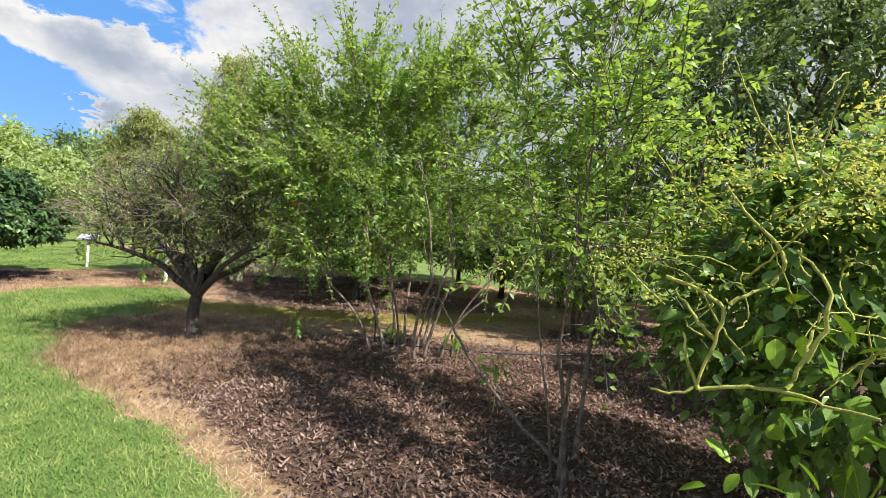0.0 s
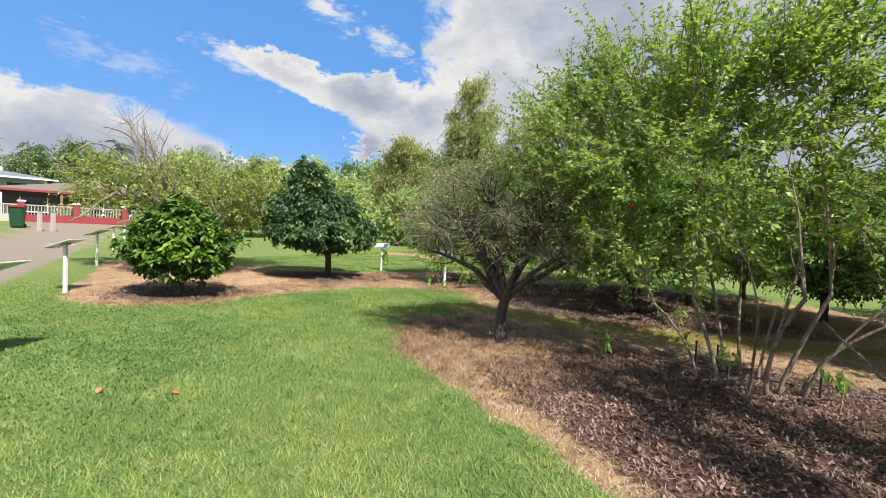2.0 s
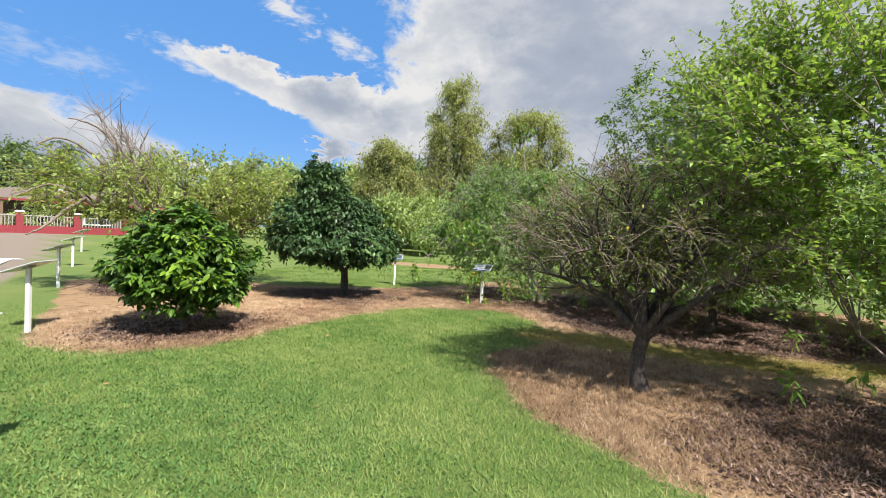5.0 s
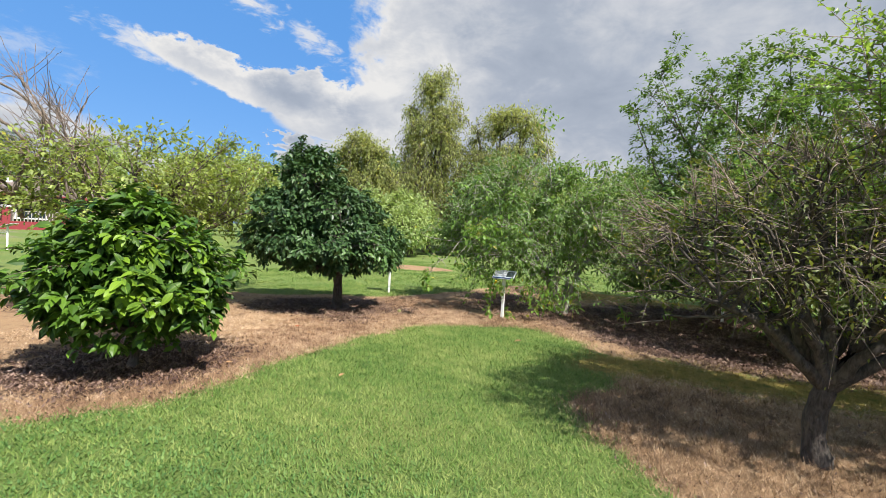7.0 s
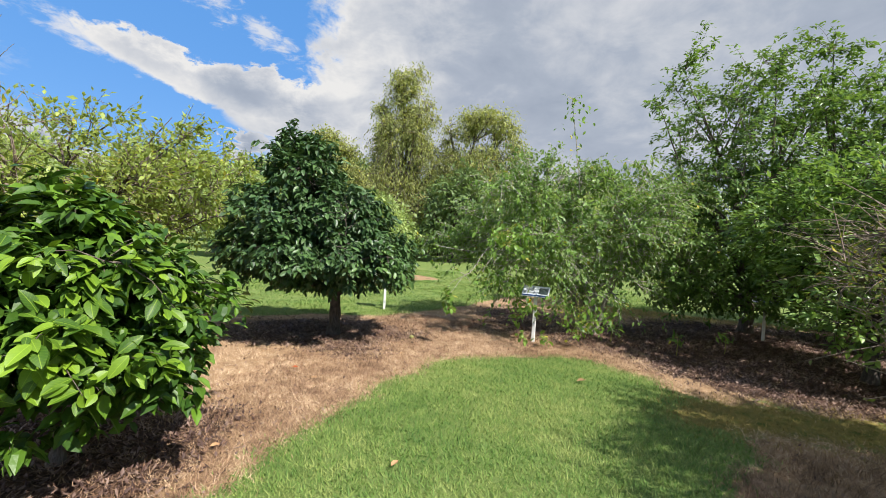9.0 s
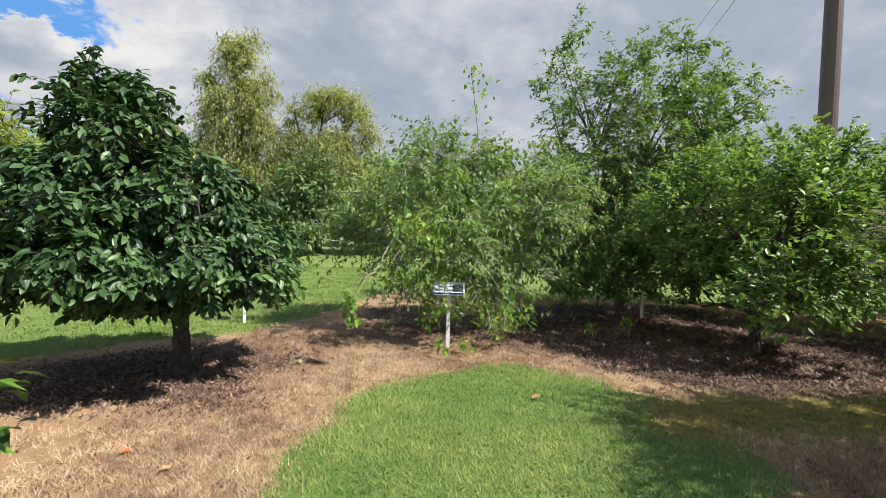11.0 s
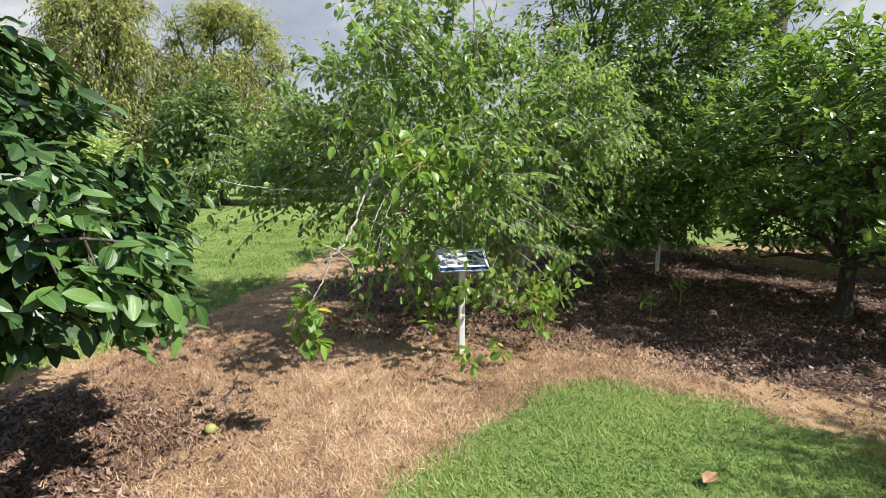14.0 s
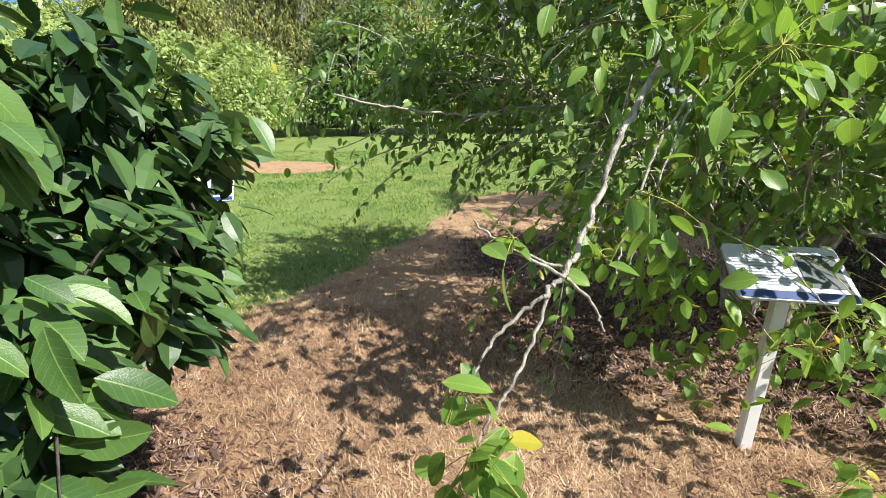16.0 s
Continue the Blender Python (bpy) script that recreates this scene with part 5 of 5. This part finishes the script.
for source, places in ((dark_far, ((-16.0, 44.0, 1.2, 40), (-7.5, 40.0, 1.15, 200), (-1.0, 44.0, 1.3, 90), (6.0, 46.0, 1.1, 300), (-27.0, 44.0, 1.4, 10), (-36.0, 42.0, 1.25, 130), (13.0, 41.0, 1.2, 250),
                                    (-46.0, 36.0, 1.0, 70), (20.0, 36.0, 1.3, 20), (26.0, 28.0, 1.3, 160), (-52.0, 26.0, 0.9, 220), (-52.0, 12.0, 0.85, 330), (30.0, 18.0, 1.4, 100), (-22.5, 40.0, 1.2, 190), (-60.0, 15.2, 1.0, 20), (-58.0, 19.5, 1.0, 80), (-57.0, 23.2, 1.2, 140), (-56.0, 27.0, 1.05, 260), (-43.0, 10.4, 1.0, 35))),
                       (light_far, ((-15.6, 27.5, 0.8, 120), (-24.5, 27.0, 1.2, 60), (-30.0, 32.0, 1.5, 220), (-21.5, 22.0, 0.9, 300), (-9.0, 36.0, 1.5, 30), (-3.5, 39.0, 1.6, 150), (3.0, 40.0, 1.6, 270),
                                     (-34.0, 27.0, 1.5, 90), (9.0, 36.0, 1.5, 200), (16.0, 33.0, 1.5, 340), (-42.0, 27.0, 1.7, 180), (-17.5, 19.5, 0.75, 10), (24.0, 22.0, 1.6, 60), (-26.5, 20.5, 0.9, 140), (-20.0, 50.0, 2.0, 15), (-27.5, 48.0, 2.2, 100), (-12.0, 54.0, 2.0, 210), (-36.0, 48.0, 2.2, 290), (-45.0, 43.0, 2.2, 45), (-3.0, 54.0, 2.1, 160), (7.0, 52.0, 2.1, 330), (-55.0, 34.0, 2.0, 250), (-19.5, 30.5, 1.0, 75), (-16.8, 31.0, 1.1, 205)))):
    for x, y, s, turn in places:
        c = copy_thing(source, pose(x, y, float(ground_height(np.array(x), np.array(y))), 0, 0, turn))
        c.scale = (s, s, s)


def palm(at, height, seed):
    rng = np.random.default_rng(seed)
    root = thing("palm_tree", "tall palm with a ragged crown of fronds", "palm", at, 0, "palms")
    path = bezier((0, 0, -0.1), (0.15, 0.1, height * 0.5), (0.1, 0, height), 8)
    v, f = tubes(path[None], np.linspace(0.2, 0.11, 8)[None], 9)
    mesh_part("trunk", tri_mesh("trunk", v, f, "bark", True), root)
    for k in range(24):
        a, lift = k * 2.4, rng.uniform(-0.7, 1.3)
        d = np.array([math.cos(a), math.sin(a), 0])
        top = np.array([0.1, 0, height])
        rib = bezier(top, top + d * 0.8 + np.array([0, 0, lift]), top + d * rng.uniform(1.2, 1.8) + np.array([0, 0, lift - rng.uniform(0.3, 1.8)]), 15)
        p = np.repeat(rib[1:], 2, axis=0)
        side = np.cross(d, (0, 0, 1.0)) * np.tile([1.0, -1.0], 14)[:, None]
        way = side + d * 0.5 + np.array([0, 0, -0.5])
        v, f = scatter_leaves(leaf_shape(0.12, 0.2, 0.1, False), p, way, np.tile((0, 0, 1.0), (28, 1)), np.full(28, 0.6))
        mesh_part("frond", tri_mesh("frond", v, f, "palm"), root)


for x, y, h, s in ((-66.0, 23.0, 7.4, 1), (-64.0, 31.0, 9.0, 4)):
    palm((x, y, 0.4), h, s)

# ---- the houses, fence and street beyond the road ----


def house(at, turn, size, wall_mat, roof_mat, trim_mat, label, eave=2.7, ridge=3.7):
    root = thing("house", label, "house", at, turn)
    w, d = size
    part("wall", box((w, d, eave), (0, 0, eave / 2)), wall_mat, root)
    bm = bmesh.new()
    o = 0.7
    base = [bm.verts.new((x * (w / 2 + o), y * (d / 2 + o), eave)) for x, y in ((-1, -1), (1, -1), (1, 1), (-1, 1))]
    top = [bm.verts.new((x * (w / 2 - d / 2), 0, ridge)) for x in (-1, 1)]
    for q in ((base[0], base[1], top[1], top[0]), (base[2], base[3], top[0], top[1]), (base[1], base[2], top[1]), (base[3], base[0], top[0]), base[::-1]):
        bm.faces.new(q)
    roof = part("roof", bm, roof_mat, root)
    for x, y, a, b in ((0, -d / 2 - o, w + 2 * o, 0.08), (0, d / 2 + o, w + 2 * o, 0.08), (-w / 2 - o, 0, 0.08, d + 2 * o), (w / 2 + o, 0, 0.08, d + 2 * o)):
        part("fascia", box((a, b, 0.14), (x, y, eave - 0.06)), trim_mat, roof)
    for k in range(3):
        part("vent", rod(0.16, 0.2, 0.35, (-1.2 + k * 1.0, -0.3, ridge - 0.12), 10), "white", roof)
    n = int(w // 2.6)
    for k in range(n):
        x = -w / 2 + (k + 0.5) * w / n
        win = part("window", box((1.3, 0.06, 0.9), (x, -d / 2 - 0.02, eave - 0.95), 0.01), "glass", root)
        part("sill", box((1.5, 0.14, 0.08), (x, -d / 2 - 0.07, eave - 1.45)), "white", win)
        for fx in (-0.68, 0.68):
            part("frame", box((0.07, 0.08, 1.0), (x + fx, -d / 2 - 0.03, eave - 0.95)), "white", win)
        part("verandah_post", box((0.14, 0.14, eave - 0.1), (x + w / n / 2 - 0.1, -d / 2 - 0.6, eave / 2 - 0.08)), "wood", root)
    return root


house((-40.6, 19.0, 0.4), 68, (12.0, 7.0), "shadow_wall", "roof", "red", "low brown house with tan hip roof and red fascia", 2.1, 2.95)
house((-54.5, 15.8, 0.4), 72, (7.5, 7.0), "teal", "metal", "white", "pale teal two-storey house with a metal roof", 3.4, 4.1)

fence = thing("garden_fence", "red rendered wall with white balustrade and capped pillars", "fence")
f0, f1 = np.array([-38.5, 4.5]), np.array([-33.0, 24.5])
run = np.linalg.norm(f1 - f0)
way = (f1 - f0) / run
heading = Matrix.Rotation(math.atan2(way[1], way[0]), 4, "Z")
bays = 8
for k in range(bays + 1):
    x, y = f0 + way * run * k / bays
    pillar = part("pillar", box((0.32, 0.32, 1.3), (x, y, 0.35 + 0.65), 0.01, turn=heading), "red", fence)
    part("cap", box((0.4, 0.4, 0.12), (x, y, 1.71), 0.03, turn=heading), "white", pillar)
    if k == bays:
        break
    mx, my = f0 + way * run * (k + 0.5) / bays
    part("wall", box((run / bays - 0.32, 0.2, 0.5), (mx, my, 0.65), turn=heading), "red" if k > 2 else "cream", fence)
    rail = part("rail", box((run / bays - 0.32, 0.1, 0.07), (mx, my, 1.48), 0.01, turn=heading), "cream", fence)
    for j in range(14):
        bx, by = f0 + way * (run * k / bays + 0.3 + (run / bays - 0.6) * j / 13)
        part("baluster", rod(0.025, 0.025, 0.6, (bx, by, 0.87), 7), "cream", rail)

hedge = tree("garden_hedge", "green hedge behind the fence", (-37.6, 17.0, 0.4), [(0, 0, 0.9, 1.2, 3.4, 0.7), (-0.4, 3.4, 1.0, 1.2, 2.5, 0.8)], (0.16, 0.45, 0.2, 0.2), "far",
             seed=37, stem_r=0.05, fork=0.3, limbs=6, branches=6, twigs=500, per_twig=8, spread=0.1, category="hedge", fine=False)

wheelie = thing("wheelie_bin", "dark green wheelie bin with a maroon lid", "bin", (-29.6, 9.55, 0.33), 60)
bm = box((0.56, 0.6, 0.95), (0, 0, 0.53), 0.03)
for v in bm.verts:
    if v.co.z < 0.3:
        v.co.x, v.co.y = v.co.x * 0.8, v.co.y * 0.8
part("body", bm, "bin", wheelie)
part("lid", box((0.62, 0.68, 0.09), (0, -0.02, 1.04), 0.03), "binlid", wheelie)
part("handle", rod(0.018, 0.018, 0.5, (-0.25, 0.36, 0.98), 8, turn=Matrix.Rotation(radians(90), 4, "Y")), "bin", wheelie)
for x in (-0.24, 0.24):
    part("wheel", rod(0.1, 0.1, 0.05, (x - 0.025, 0.26, 0.1), 14, turn=Matrix.Rotation(radians(90), 4, "Y")), "rubber", wheelie)

bollard = thing("bollard", "short pale square timber bollard beside the road", "bollard", (-27.8, 9.75, 0.3), 20, "bollards")
part("post", box((0.15, 0.15, 0.95), (0, 0, 0.42), 0.015), "cream", bollard)
part("cap", box((0.165, 0.165, 0.03), (0, 0, 0.905), 0.008), "metal", bollard)
copy_thing(bollard, pose(-27.9, 10.3, 0.3, 0, 0, 20))

bm = bmesh.new()
for q in (((-0.15, -1.2), (0.15, -1.2), (0.15, 0.5), (-0.15, 0.5)), ((-0.5, 0.5), (0.5, 0.5), (0.0, 1.4), (0.0, 1.4))):
    pts = list(dict.fromkeys(q))
    bm.faces.new([bm.verts.new((x, y, 0)) for x, y in pts])
mark = part("road_marking", bm, "white", None, "worn white painted arrow on the road")
tagged(mark, category="road marking", kind="structure")
mark.matrix_world = pose(-21.5, 8.0, float(ground_height(np.array(-21.5), np.array(8.0))) + 0.03, 0, 0, 60)

# ---- tall pole and overhead cables ----
light_pole = thing("tall_pole", "tall brown steel pole rising behind the orchard", "pole", (10.8, 20.5, 0))
part("shaft", rod(0.36, 0.27, 24.0, (0, 0, -0.1), 18), "pole", light_pole)
part("base_plate", rod(0.55, 0.55, 0.06, (0, 0, 0), 18), "metal", light_pole)
for a in range(6):
    part("bolt", rod(0.03, 0.03, 0.12, (0.46 * math.cos(a * 1.047), 0.46 * math.sin(a * 1.047), 0.05), 6), "metal", light_pole)
for z, far in ((18.4, (40.6, 80.0, 31.4)), (17.4, (42.7, 78.6, 30.9))):
    p0, p1 = np.array((0.0, 0.0, z)), np.array(far) - np.array((10.8, 20.5, 0.0))
    v, f = tubes(bezier(p0, (p0 + p1) / 2 - np.array((0, 0, 0.4)), p1, 12)[None], np.full((1, 12), 0.02), 5)
    mesh_part("cable", tri_mesh("cable", v, f, "cable", True), light_pole, "thin dark overhead cable")

# ---- small things on the ground ----


def dry_leaf(at, size, turn, mat, label):
    v, f = leaf_shape(0.6, -0.12, 0.5)
    ob = new("fallen_leaf", tri_mesh("fallen_leaf", v * size, f, mat))
    ob.matrix_world = pose(at[0], at[1], float(ground_height(np.array(at[0]), np.array(at[1]))) + 0.03, random.uniform(-12, 12), random.uniform(-12, 12), turn)
    tagged(ob, label, "leaf", "fallen leaves")


for x, y, s, turn, red in ((-4.68, 2.2, 0.14, 20, 1), (-5.07, 1.86, 0.16, 140, 0), (-7.04, 5.57, 0.13, 70, 0), (-5.7, 8.08, 0.19, 10, 0), (-6.48, 10.15, 0.2, 200, 0), (-8.3, 5.4, 0.12, 40, 0),
                           (-7.5, 3.1, 0.1, 250, 0), (-5.6, 3.6, 0.1, 310, 0), (-6.1, 10.25, 0.15, 120, 0), (-8.45, 7.0, 0.12, 15, 0), (-8.75, 7.25, 0.13, 200, 1), (-7.9, 8.3, 0.14, 95, 0), (-4.9, 8.9, 0.12, 300, 0)):
    dry_leaf((x, y), s * 0.55, turn, "redleaf" if red else "dryleaf", "red fallen leaf lying on the lawn" if red else "dry brown curled leaf lying on the ground")

bm = bmesh.new()
bmesh.ops.create_icosphere(bm, subdivisions=3, radius=0.034)
for v in bm.verts:
    v.co *= 1 + 0.06 * noise.noise(v.co * 30)
    v.co.z *= 0.85
fruit = part("fallen_fruit", bm, "fruit", None, "yellow-green fruit lying on the straw")
tagged(fruit, category="fruit")
fruit.location = (-8.06, 9.3, 0.03)

for k, (x, y, h) in enumerate(((-1.82, 5.66, 0.36), (-0.95, 6.6, 0.3), (-0.55, 5.75, 0.3), (0.25, 5.2, 0.4), (0.55, 3.9, 0.45), (-3.3, 10.6, 0.35), (-4.1, 10.2, 0.3), (-5.0, 10.6, 0.35), (-1.0, 8.6, 0.3))):
    s = thing("seedling", "small leafy green seedling growing in the mulch", "seedling", (x, y, 0), 0, "seedlings")
    bpy.context.view_layer.update()
    stem_set(s, "stem", [[(x, y, -0.02), (x + 0.02, y, h * 0.5), (x, y + 0.02, h)]], 0.006, 0.003, "vine", 5)
    leaf_tuft(s, (x, y, h * 0.85), 16, 0.13, "mulb_one", 70 + k, 0.35, 0.06, 0.32)

for x, y, h in ((-0.85, 6.05, 0.3), (0.2, 5.6, 0.28), (-0.62, 6.2, 0.26)):
    stake = thing("irrigation_stake", "short dark stake standing in the mulch", "stake", (x, y, 0), 0, "irrigation stakes")
    part("shaft", rod(0.012, 0.01, h + 0.05, (0, 0, -0.05), 8), "pipe", stake)
    part("cap", rod(0.016, 0.013, 0.03, (0, 0, h - 0.02), 8), "pipe", stake)
v, f = tubes(bezier((-0.85, 6.05, 0.025), (0.4, 5.6, 0.03), (2.4, 6.2, 0.025), 20)[None], np.full((1, 20), 0.011), 7)
tagged(new("irrigation_pipe", tri_mesh("irrigation_pipe", v, f, "pipe", True)), "black irrigation pipe lying across the mulch", "pipe")
v, f = tubes(np.array([bezier((-0.75, 5.25, 0.03), (-0.6, 5.35, 0.08), (-0.4, 5.5, 0.14), 8)]), np.linspace(0.028, 0.018, 8)[None], 9)
tagged(new("cut_log", tri_mesh("cut_log", v, f, "bark", True)), "pale broken branch lying on the mulch", "log")
